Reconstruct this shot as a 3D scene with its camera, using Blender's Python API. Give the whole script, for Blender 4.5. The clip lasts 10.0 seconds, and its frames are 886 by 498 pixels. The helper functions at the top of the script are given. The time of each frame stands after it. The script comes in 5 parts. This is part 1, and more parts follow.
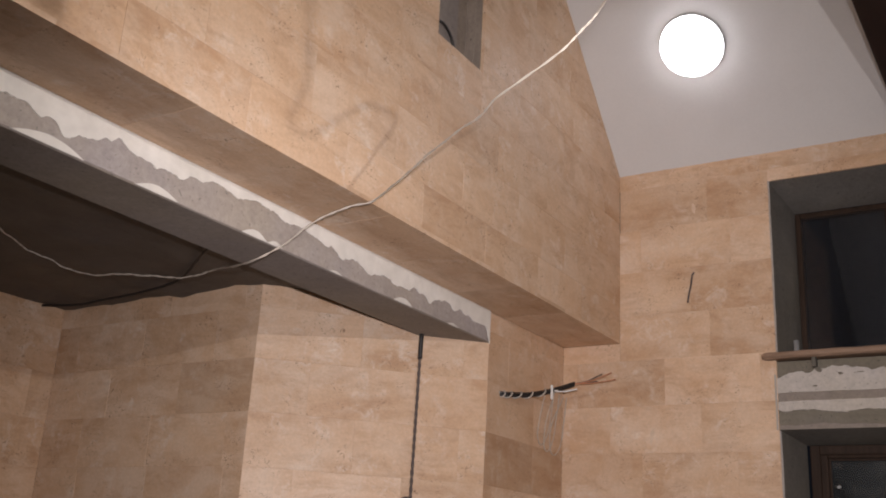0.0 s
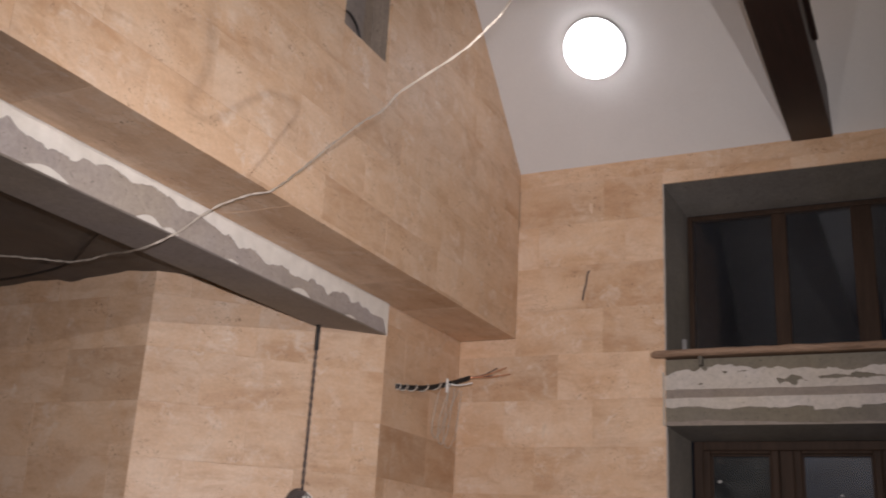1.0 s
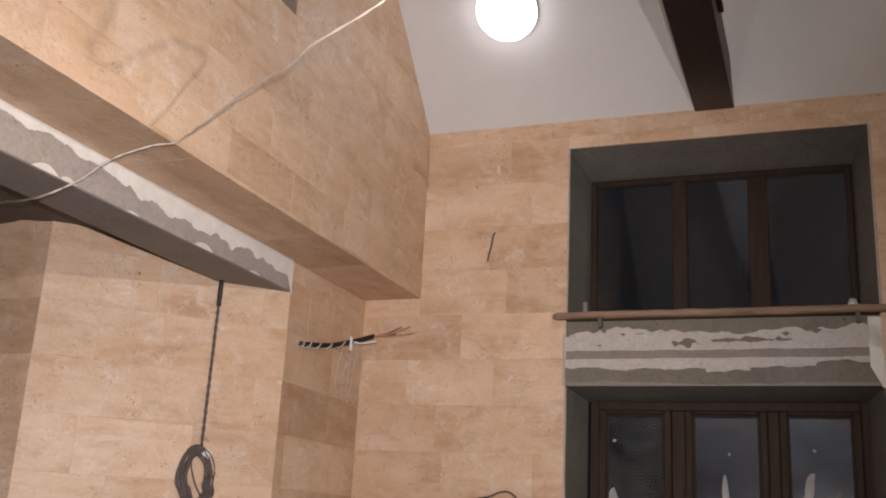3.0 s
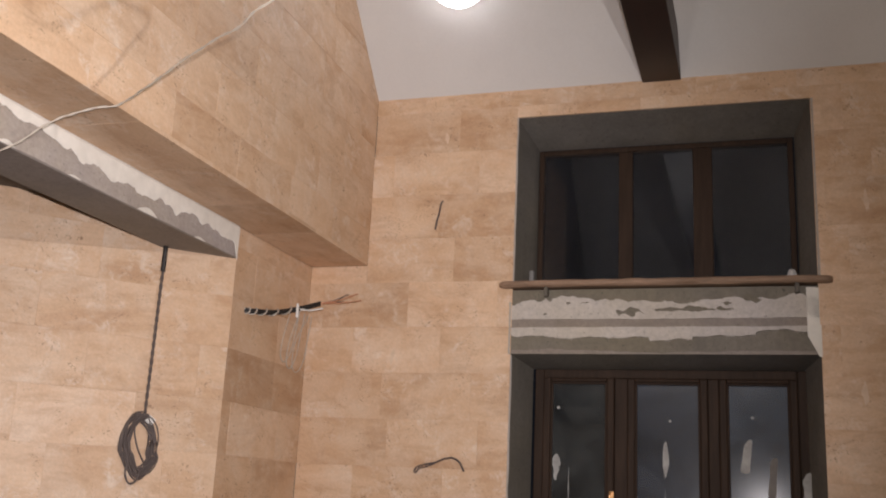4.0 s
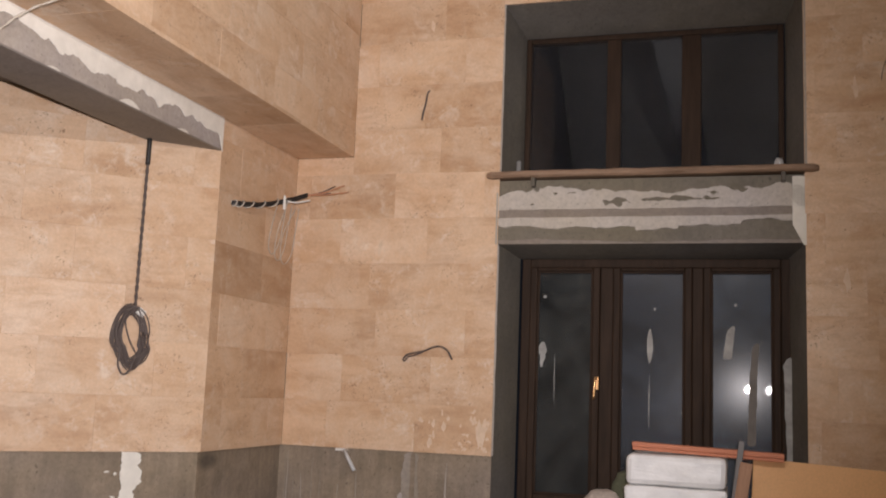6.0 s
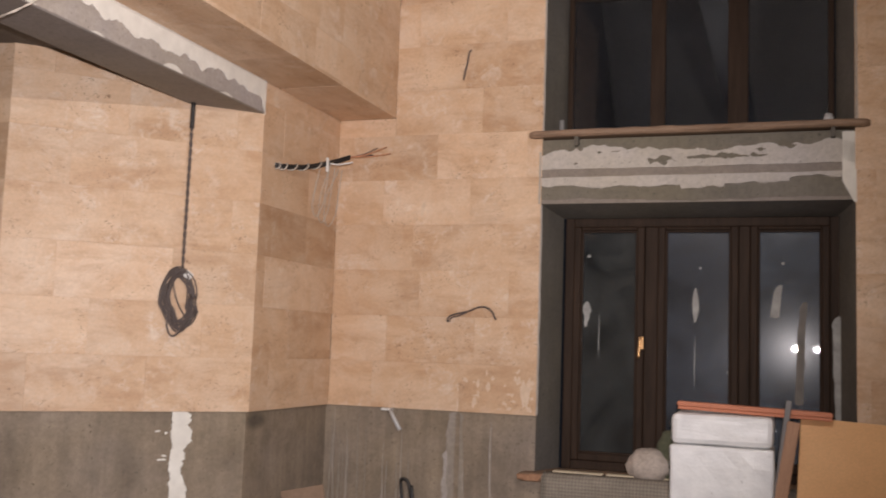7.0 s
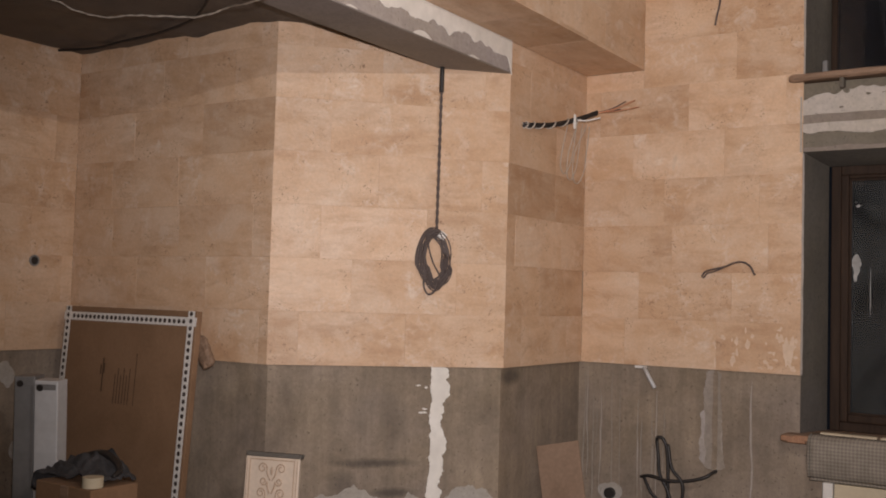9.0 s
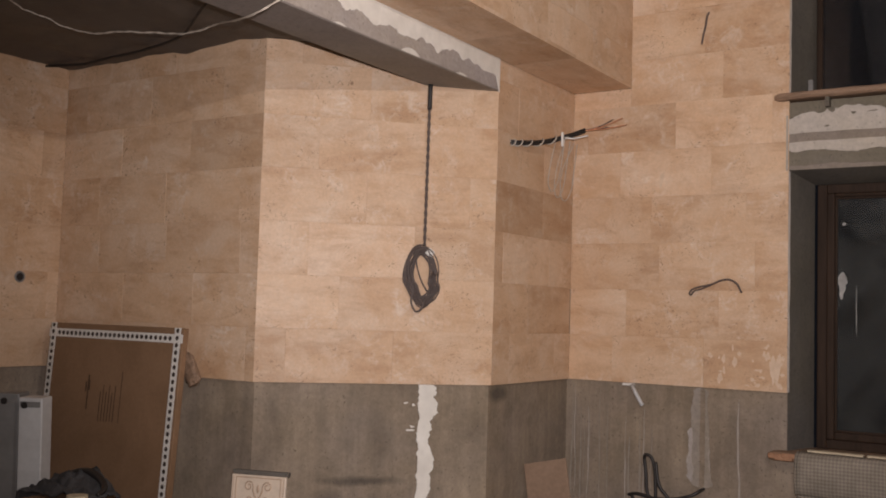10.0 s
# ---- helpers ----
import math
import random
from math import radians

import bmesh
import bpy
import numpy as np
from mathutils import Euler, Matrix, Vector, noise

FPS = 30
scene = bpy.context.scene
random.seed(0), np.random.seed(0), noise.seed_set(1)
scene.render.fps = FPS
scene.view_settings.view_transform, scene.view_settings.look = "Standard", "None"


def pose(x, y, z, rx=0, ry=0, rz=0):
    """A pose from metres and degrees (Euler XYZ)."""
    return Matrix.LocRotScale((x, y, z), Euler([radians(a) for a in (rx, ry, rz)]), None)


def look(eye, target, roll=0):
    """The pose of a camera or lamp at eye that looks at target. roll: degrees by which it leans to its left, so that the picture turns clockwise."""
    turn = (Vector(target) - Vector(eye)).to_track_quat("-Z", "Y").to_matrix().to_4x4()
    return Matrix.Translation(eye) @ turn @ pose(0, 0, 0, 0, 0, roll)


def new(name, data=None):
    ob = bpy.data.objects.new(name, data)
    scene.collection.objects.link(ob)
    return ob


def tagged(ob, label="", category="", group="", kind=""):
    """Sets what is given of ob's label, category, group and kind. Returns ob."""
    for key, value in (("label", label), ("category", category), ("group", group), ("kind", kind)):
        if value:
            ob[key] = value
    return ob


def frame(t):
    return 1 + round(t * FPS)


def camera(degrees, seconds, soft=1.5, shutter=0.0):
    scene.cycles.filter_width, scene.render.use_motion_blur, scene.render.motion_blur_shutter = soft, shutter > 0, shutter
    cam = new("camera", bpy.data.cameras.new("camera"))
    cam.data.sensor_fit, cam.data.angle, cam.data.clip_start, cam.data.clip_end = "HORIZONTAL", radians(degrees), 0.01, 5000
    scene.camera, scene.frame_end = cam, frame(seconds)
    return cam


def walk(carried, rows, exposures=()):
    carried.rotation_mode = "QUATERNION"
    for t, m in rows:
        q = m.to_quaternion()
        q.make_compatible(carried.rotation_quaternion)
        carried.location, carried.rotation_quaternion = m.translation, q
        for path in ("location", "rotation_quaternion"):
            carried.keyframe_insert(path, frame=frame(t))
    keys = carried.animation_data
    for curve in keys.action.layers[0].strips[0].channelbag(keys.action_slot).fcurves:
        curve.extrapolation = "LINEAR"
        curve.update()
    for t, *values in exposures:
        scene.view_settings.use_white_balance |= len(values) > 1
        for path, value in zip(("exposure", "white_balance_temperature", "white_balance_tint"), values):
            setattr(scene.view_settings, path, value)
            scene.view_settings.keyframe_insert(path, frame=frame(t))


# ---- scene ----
cam = camera(47.84, 10.0, soft=1.9, shutter=0.5)
PATH = [
    (0, pose(-0.009, -0.003, 1.591, 108.12, -3.13, 31.66)),
    (0.5, pose(-0.002, -0.003, 1.598, 107.91, -3.12, 29.99)),
    (1, pose(0.001, -0.004, 1.600, 107.93, -3.06, 25.74)),
    (1.5, pose(0.001, -0.003, 1.600, 107.98, -2.95, 23.65)),
    (2, pose(0.002, -0.006, 1.600, 107.93, -3.05, 22.64)),
    (2.5, pose(0.002, -0.005, 1.601, 107.24, -3.02, 21.23)),
    (2.7, pose(0.002, -0.005, 1.601, 106.50, -3.00, 20.90)),
    (3.8, pose(0.003, -0.004, 1.603, 104.86, -2.75, 17.63)),
    (4, pose(0.003, -0.004, 1.604, 104.15, -2.72, 17.15)),
    (4.5, pose(0.004, -0.002, 1.608, 103.00, -2.47, 16.55)),
    (5, pose(0.003, -0.001, 1.604, 101.44, -2.46, 16.18)),
    (5.5, pose(0.002, -0.002, 1.602, 100.25, -2.26, 16.15)),
    (5.7, pose(0.002, -0.002, 1.602, 99.27, -2.22, 16.28)),
    (7, pose(0.001, 0.002, 1.601, 95.63, -1.97, 19.03)),
    (7.5, pose(0.000, 0.003, 1.600, 94.91, -1.77, 22.78)),
    (8, pose(-0.001, 0.007, 1.599, 94.66, -1.87, 27.18)),
    (8.5, pose(0.000, 0.004, 1.599, 93.92, -1.74, 30.47)),
    (9, pose(-0.001, 0.005, 1.599, 92.77, -1.62, 33.35)),
    (9.5, pose(-0.001, 0.006, 1.600, 93.75, -1.68, 32.69)),
    (10, pose(-0.002, 0.006, 1.602, 93.74, -1.71, 32.64)),
]
walk(cam, PATH, [(0.0, -0.46, 6300, 10), (1.0, -0.52, 6300, 10), (2.5, -0.32, 6320, 10), (4.0, -0.17, 6420, 8.5), (5.0, -0.13, 6450, 8),
                (7.0, -0.04, 6480, 9), (8.5, -0.28, 6550, 10), (9.0, -0.35, 6600, 10), (10.0, -0.38, 6620, 10)])

# ---- light ----
world = bpy.data.worlds.new("night")
scene.world = world
world.use_nodes = True
world.node_tree.nodes["Background"].inputs[0].default_value = (0.009, 0.010, 0.014, 1)
world.node_tree.nodes["Background"].inputs[1].default_value = 0.6

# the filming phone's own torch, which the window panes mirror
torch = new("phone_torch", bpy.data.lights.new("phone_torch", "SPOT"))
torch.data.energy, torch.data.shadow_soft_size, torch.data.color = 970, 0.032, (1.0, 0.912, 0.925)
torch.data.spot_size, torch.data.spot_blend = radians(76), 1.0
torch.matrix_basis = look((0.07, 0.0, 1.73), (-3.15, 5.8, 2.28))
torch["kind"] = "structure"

# two bare bulbs hung from the tie beam, one to each side: each throws the beam's shadow on the far side of the slope
BULBS = ((-0.87, 1.85, 3.10), (-0.09, 2.0, 3.17))
for at, watts in zip(BULBS, (32, 97)):
    glow = new("bulb_light", bpy.data.lights.new("bulb_light", "POINT"))
    glow.data.energy, glow.data.shadow_soft_size, glow.data.color = watts, 0.012, (1.0, 0.91, 0.88)
    glow.location = at
    glow["kind"] = "structure"


# ---- materials ----
def material(name, rough=0.7, metal=0.0):
    m = bpy.data.materials.new(name)
    m.use_nodes = True
    b = m.node_tree.nodes["Principled BSDF"]
    b.inputs["Roughness"].default_value, b.inputs["Metallic"].default_value = rough, metal
    return m, m.node_tree.nodes, m.node_tree.links, b


def ramp(nodes, stops):
    r = nodes.new("ShaderNodeValToRGB")
    while len(r.color_ramp.elements) < len(stops):
        r.color_ramp.elements.new(0.5)
    for e, (at, c) in zip(r.color_ramp.elements, stops):
        e.position, e.color = at, (*c, 1)
    return r


def noise_node(nodes, links, vec, scale, detail=5, rough=0.55, distort=0.0):
    n = nodes.new("ShaderNodeTexNoise")
    n.inputs["Scale"].default_value, n.inputs["Detail"].default_value = scale, detail
    n.inputs["Roughness"].default_value, n.inputs["Distortion"].default_value = rough, distort
    links.new(vec, n.inputs["Vector"])
    return n


def mix(nodes, links, a, b, fac, how="MIX"):
    n = nodes.new("ShaderNodeMix")
    n.data_type, n.blend_type = "RGBA", how
    for socket, value in ((n.inputs[0], fac), (n.inputs[6], a), (n.inputs[7], b)):
        if isinstance(value, (int, float)):
            socket.default_value = value
        elif isinstance(value, tuple):
            socket.default_value = (*value, 1)
        else:
            links.new(value, socket)
    return n.outputs[2]


def mapped(nodes, links, scale=(1, 1, 1), spread=0.0):
    """Object coordinates, scaled and shifted by each object's own random number."""
    tc, mp = nodes.new("ShaderNodeTexCoord"), nodes.new("ShaderNodeMapping")
    mp.inputs["Scale"].default_value = scale
    links.new(tc.outputs["Object"], mp.inputs["Vector"])
    if spread:
        info, sc = nodes.new("ShaderNodeObjectInfo"), nodes.new("ShaderNodeVectorMath")
        sc.operation = "SCALE"
        sc.inputs[0].default_value = (spread, spread * 0.7, spread * 1.3)
        links.new(info.outputs["Random"], sc.inputs["Scale"])
        links.new(sc.outputs[0], mp.inputs["Location"])
    return mp.outputs[0]


def bump(nodes, links, bsdf, height, strength, distance):
    n = nodes.new("ShaderNodeBump")
    n.inputs["Strength"].default_value, n.inputs["Distance"].default_value = strength, distance
    links.new(height, n.inputs["Height"])
    links.new(n.outputs[0], bsdf.inputs["Normal"])


def mottled(name, dark, light, scale, rough=0.8, metal=0.0, stretch=(1, 1, 1), fine=60, relief=0.002, spread=0.0, detail=6, gain=0.2):
    m, nodes, links, b = material(name, rough, metal)
    vec = mapped(nodes, links, stretch, spread)
    n1 = noise_node(nodes, links, vec, scale, detail, 0.6, 0.4)
    n2 = noise_node(nodes, links, vec, fine, 3)
    r = ramp(nodes, [(0.3, dark), (0.7, light)])
    links.new(n1.outputs[0], r.inputs[0])
    g = ramp(nodes, [(0.3, (1 - gain,) * 3), (0.7, (1 + gain / 2,) * 3)])
    links.new(n2.outputs[0], g.inputs[0])
    links.new(mix(nodes, links, r.outputs[0], g.outputs[0], 1.0, "MULTIPLY"), b.inputs["Base Color"])
    bump(nodes, links, b, n2.outputs[0], 0.4, relief)
    return m


def travertine(name="travertine"):
    m, nodes, links, b = material(name, 0.5)
    b.inputs["Specular IOR Level"].default_value = 0.3
    vec = mapped(nodes, links, (1, 1, 1), 53.0)
    bandv = mapped(nodes, links, (0.6, 1.9, 1), 71.0)
    cloud = noise_node(nodes, links, vec, 3.4, 7, 0.66, 0.5)
    band = noise_node(nodes, links, bandv, 2.4, 6, 0.6, 0.7)
    fine = noise_node(nodes, links, vec, 60, 6, 0.78)
    base = ramp(nodes, [(0.30, (0.52, 0.325, 0.192)), (0.45, (0.59, 0.394, 0.248)), (0.58, (0.63, 0.436, 0.285)), (0.72, (0.68, 0.488, 0.331))])
    links.new(band.outputs[0], base.inputs[0])
    pale = ramp(nodes, [(0.44, (0, 0, 0)), (0.65, (0.72, 0.72, 0.72))])
    links.new(cloud.outputs[0], pale.inputs[0])
    c = mix(nodes, links, base.outputs[0], (0.68, 0.52, 0.385), pale.outputs[0])
    # brown drifts
    drift = noise_node(nodes, links, bandv, 3.6, 8, 0.7, 0.4)
    dr = ramp(nodes, [(0.50, (0, 0, 0)), (0.70, (0.52, 0.52, 0.52))])
    links.new(drift.outputs[0], dr.inputs[0])
    c = mix(nodes, links, c, (0.42, 0.245, 0.13), dr.outputs[0])
    # pale scuffs of mortar haze, in clusters
    haze = noise_node(nodes, links, vec, 9.0, 8, 0.74, 0.5)
    hz = ramp(nodes, [(0.51, (0, 0, 0)), (0.66, (0.68, 0.68, 0.68))])
    links.new(haze.outputs[0], hz.inputs[0])
    spread = noise_node(nodes, links, vec, 2.3, 4, 0.6, 0.6)
    sp = ramp(nodes, [(0.46, (0.12, 0.12, 0.12)), (0.62, (1, 1, 1))])
    links.new(spread.outputs[0], sp.inputs[0])
    c = mix(nodes, links, c, (0.76, 0.66, 0.56), mix(nodes, links, hz.outputs[0], sp.outputs[0], 1.0, "MULTIPLY"))
    # thin wandering brown veins, broken up
    vein = noise_node(nodes, links, bandv, 1.7, 5, 0.5, 0.9)
    vr = ramp(nodes, [(0.45, (0, 0, 0)), (0.50, (0.38, 0.38, 0.38)), (0.545, (0, 0, 0))])
    links.new(vein.outputs[0], vr.inputs[0])
    gap = noise_node(nodes, links, vec, 3.7, 4, 0.6)
    gr = ramp(nodes, [(0.47, (0, 0, 0)), (0.60, (1, 1, 1))])
    links.new(gap.outputs[0], gr.inputs[0])
    c = mix(nodes, links, c, (0.43, 0.265, 0.155), mix(nodes, links, vr.outputs[0], gr.outputs[0], 1.0, "MULTIPLY"))
    # small dark pits in clusters
    pit = noise_node(nodes, links, vec, 50, 3, 0.6, 1.4)
    where = noise_node(nodes, links, vec, 5.0, 3)
    pr = ramp(nodes, [(0.61, (0, 0, 0)), (0.66, (0.8, 0.8, 0.8))])
    wr = ramp(nodes, [(0.51, (0, 0, 0)), (0.60, (1, 1, 1))])
    links.new(pit.outputs[0], pr.inputs[0])
    links.new(where.outputs[0], wr.inputs[0])
    pits = mix(nodes, links, pr.outputs[0], wr.outputs[0], 1.0, "MULTIPLY")
    c = mix(nodes, links, c, (0.24, 0.14, 0.08), pits)
    grain = ramp(nodes, [(0.3, (0.89, 0.885, 0.88)), (0.7, (1.09, 1.09, 1.09))])
    links.new(fine.outputs[0], grain.inputs[0])
    c = mix(nodes, links, c, grain.outputs[0], 1.0, "MULTIPLY")
    info = nodes.new("ShaderNodeObjectInfo")
    tone = ramp(nodes, [(0.0, (0.70, 0.66, 0.62)), (0.3, (0.90, 0.88, 0.86)), (0.6, (1.0, 1.0, 1.0)), (1.0, (1.13, 1.16, 1.20))])
    links.new(info.outputs["Color"], tone.inputs[0])   # each tile carries its own tone
    c = mix(nodes, links, c, tone.outputs[0], 1.0, "MULTIPLY")
    links.new(c, b.inputs["Base Color"])
    bump(nodes, links, b, fine.outputs[0], 0.25, 0.001)
    return m


def concrete(name, dark, light, streaks=0.4, rough=0.85):
    m, nodes, links, b = material(name, rough)
    vec = mapped(nodes, links)
    tall = mapped(nodes, links, (9, 9, 0.8))
    n1 = noise_node(nodes, links, vec, 2.4, 9, 0.72, 0.25)
    n2 = noise_node(nodes, links, vec, 42, 7, 0.75)
    n3 = noise_node(nodes, links, tall, 1.5, 6, 0.66, 0.2)
    n4 = noise_node(nodes, links, vec, 70, 2, 0.5, 0.4)
    n5 = noise_node(nodes, links, vec, 1.1, 4, 0.6)
    r = ramp(nodes, [(0.25, dark), (0.75, light)])
    links.new(n1.outputs[0], r.inputs[0])
    s = ramp(nodes, [(0.40, (0.84, 0.84, 0.84)), (0.64, (1.12, 1.12, 1.11))])
    links.new(n3.outputs[0], s.inputs[0])
    g = ramp(nodes, [(0.3, (0.84, 0.84, 0.84)), (0.7, (1.14, 1.14, 1.14))])
    links.new(n2.outputs[0], g.inputs[0])
    hue = ramp(nodes, [(0.36, (1.05, 1.0, 0.92)), (0.64, (1.0, 0.985, 1.03))])
    links.new(n5.outputs[0], hue.inputs[0])
    c = mix(nodes, links, r.outputs[0], s.outputs[0], streaks, "MULTIPLY")
    c = mix(nodes, links, c, g.outputs[0], 1.0, "MULTIPLY")
    c = mix(nodes, links, c, hue.outputs[0], 1.0, "MULTIPLY")
    # small air holes and grit
    pr = ramp(nodes, [(0.665, (0, 0, 0)), (0.72, (0.7, 0.7, 0.7))])
    links.new(n4.outputs[0], pr.inputs[0])
    c = mix(nodes, links, c, tuple(0.45 * k for k in dark), pr.outputs[0])
    links.new(c, b.inputs["Base Color"])
    bump(nodes, links, b, n2.outputs[0], 0.5, 0.003)
    return m


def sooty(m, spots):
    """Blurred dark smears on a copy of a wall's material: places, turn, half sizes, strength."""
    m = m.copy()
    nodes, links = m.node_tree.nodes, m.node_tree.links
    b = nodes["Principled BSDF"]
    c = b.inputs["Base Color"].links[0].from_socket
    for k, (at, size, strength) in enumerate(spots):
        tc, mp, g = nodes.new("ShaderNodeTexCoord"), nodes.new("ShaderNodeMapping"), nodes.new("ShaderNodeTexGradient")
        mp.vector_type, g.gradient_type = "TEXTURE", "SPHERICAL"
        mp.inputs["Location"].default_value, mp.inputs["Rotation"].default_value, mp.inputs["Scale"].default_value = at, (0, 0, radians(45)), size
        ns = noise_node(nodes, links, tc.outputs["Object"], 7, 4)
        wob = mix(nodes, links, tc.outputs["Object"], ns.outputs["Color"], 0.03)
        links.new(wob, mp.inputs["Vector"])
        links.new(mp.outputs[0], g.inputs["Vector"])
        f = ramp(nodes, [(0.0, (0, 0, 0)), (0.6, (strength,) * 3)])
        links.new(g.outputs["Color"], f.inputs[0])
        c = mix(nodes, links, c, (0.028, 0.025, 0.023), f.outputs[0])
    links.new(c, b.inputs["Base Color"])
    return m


def woven():
    """Coarse grey-brown weave: two crossing sets of threads, stained."""
    m, nodes, links, b = material("grey_woven_matting", 0.9)
    vec = mapped(nodes, links)
    n1 = noise_node(nodes, links, vec, 5, 6, 0.65)
    r = ramp(nodes, [(0.3, (0.17, 0.145, 0.115)), (0.7, (0.29, 0.255, 0.21))])
    links.new(n1.outputs[0], r.inputs[0])
    waves = []
    for axis in ("X", "Z"):
        w = nodes.new("ShaderNodeTexWave")
        w.bands_direction = axis
        w.inputs["Scale"].default_value, w.inputs["Distortion"].default_value = 16, 0.6
        links.new(vec, w.inputs["Vector"])
        waves.append(w.outputs["Color"])
    weave = mix(nodes, links, waves[0], waves[1], 0.5)
    g = ramp(nodes, [(0.2, (0.78, 0.78, 0.78)), (0.8, (1.15, 1.15, 1.15))])
    links.new(weave, g.inputs[0])
    links.new(mix(nodes, links, r.outputs[0], g.outputs[0], 1.0, "MULTIPLY"), b.inputs["Base Color"])
    bump(nodes, links, b, weave, 0.5, 0.003)
    return m


def beaded_foam():
    """White foam of pressed beads: dimpled, chipped and a little shiny."""
    m, nodes, links, b = material("polystyrene_foam", 0.35)
    vec = mapped(nodes, links)
    n1 = noise_node(nodes, links, vec, 7, 5, 0.6)
    r = ramp(nodes, [(0.3, (0.70, 0.70, 0.71)), (0.7, (0.90, 0.90, 0.90))])
    links.new(n1.outputs[0], r.inputs[0])
    cells = nodes.new("ShaderNodeTexVoronoi")
    cells.inputs["Scale"].default_value = 55
    links.new(vec, cells.inputs["Vector"])
    n2 = noise_node(nodes, links, vec, 24, 4, 0.7)
    chip = ramp(nodes, [(0.64, (0, 0, 0)), (0.70, (0.5, 0.5, 0.5))])
    links.new(n2.outputs[0], chip.inputs[0])
    links.new(mix(nodes, links, r.outputs[0], (0.42, 0.41, 0.40), chip.outputs[0]), b.inputs["Base Color"])
    h = mix(nodes, links, cells.outputs["Distance"], n2.outputs[0], 0.6)
    bump(nodes, links, b, h, 0.35, 0.004)
    return m


def plain(name, colour, rough=0.6, metal=0.0):
    return mottled(name, tuple(0.9 * c for c in colour), tuple(min(1, 1.08 * c) for c in colour), 6, rough, metal, fine=40, relief=0.0006, gain=0.06)


def glowing(name, colour, strength):
    m, nodes, links, b = material(name)
    b.inputs["Emission Color"].default_value = (*colour, 1)
    b.inputs["Emission Strength"].default_value = strength
    b.inputs["Base Color"].default_value = (0.8, 0.8, 0.8, 1)
    return m


def pane_glass(name, dirt, tint=0.8, glare=0.022, spread=0.13, film=(0.40, 0.45, 0.54)):
    """Flat clear glass: it lets light straight through, mirrors by Fresnel, and carries a thin film of building dust."""
    m, nodes, links, b = material(name)
    nodes.remove(b)
    clear, gloss, soft, dust = (nodes.new("ShaderNodeBsdf" + k) for k in ("Transparent", "Glossy", "Glossy", "Diffuse"))
    clear.inputs["Color"].default_value = (tint, tint, tint, 1)
    gloss.inputs["Roughness"].default_value, soft.inputs["Roughness"].default_value = 0.01, spread
    dust.inputs["Color"].default_value = (*film, 1)
    fr = nodes.new("ShaderNodeFresnel")
    fr.inputs["IOR"].default_value = 1.5
    vec = mapped(nodes, links)
    n = noise_node(nodes, links, vec, 2.2, 7, 0.62, 0.8)
    r = ramp(nodes, [(0.35, (dirt * 0.4,) * 3), (0.75, (dirt * 1.7,) * 3)])
    links.new(n.outputs[0], r.inputs[0])
    a, c, d = (nodes.new("ShaderNodeMixShader") for k in range(3))
    links.new(fr.outputs[0], a.inputs[0])
    links.new(clear.outputs[0], a.inputs[1])
    links.new(gloss.outputs[0], a.inputs[2])
    c.inputs[0].default_value = dirt * glare
    links.new(a.outputs[0], c.inputs[1])
    links.new(soft.outputs[0], c.inputs[2])
    links.new(r.outputs[0], d.inputs[0])
    links.new(c.outputs[0], d.inputs[1])
    links.new(dust.outputs[0], d.inputs[2])
    links.new(d.outputs[0], nodes["Material Output"].inputs["Surface"])
    return m


M_TILE = travertine()
M_CONC = concrete("raw_cement_render", (0.150, 0.121, 0.090), (0.335, 0.279, 0.216), 0.7)
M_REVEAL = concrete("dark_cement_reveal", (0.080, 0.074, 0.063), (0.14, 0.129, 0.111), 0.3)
M_BEAM = concrete("grey_skim_coat", (0.30, 0.27, 0.245), (0.42, 0.385, 0.35), 0.3)
M_SOFFIT = concrete("bare_beam_concrete", (0.205, 0.180, 0.156), (0.28, 0.248, 0.218), 0.2)
M_WHITE = mottled("white_filler", (0.68, 0.645, 0.58), (0.80, 0.77, 0.71), 5, 0.8, fine=14, relief=0.0006, gain=0.08)
M_GREYPL = concrete("pale_grey_plaster", (0.31, 0.295, 0.27), (0.44, 0.42, 0.385), 0.2)
M_OLIVE = concrete("olive_cement", (0.130, 0.118, 0.093), (0.20, 0.183, 0.148), 0.3)
M_LIME = concrete("whitish_lime_plaster", (0.40, 0.375, 0.345), (0.54, 0.515, 0.48), 0.2)
M_PAINT = mottled("white_ceiling_paint", (0.66, 0.645, 0.63), (0.72, 0.705, 0.69), 1.2, 0.8, fine=60, relief=0.0002, gain=0.02)
M_RUN = concrete("cement_run", (0.30, 0.275, 0.25), (0.42, 0.39, 0.36), 0.3)
M_DRIP = concrete("dull_cement_drip", (0.21, 0.185, 0.155), (0.36, 0.325, 0.285), 0.5)
M_HAZE = mottled("mortar_haze", (0.62, 0.46, 0.325), (0.70, 0.55, 0.415), 9, 0.7, fine=30, relief=0.0004, gain=0.08)
M_SLAB = concrete("dark_ceiling_membrane", (0.058, 0.049, 0.042), (0.118, 0.102, 0.088), 0.1, 0.6)
M_FLOOR = concrete("dusty_screed", (0.15, 0.14, 0.12), (0.26, 0.24, 0.21), 0.0)
M_DARKWOOD = mottled("dark_stained_wood", (0.016, 0.008, 0.006), (0.035, 0.016, 0.012), 3, 0.45, stretch=(14, 1, 14), fine=30)
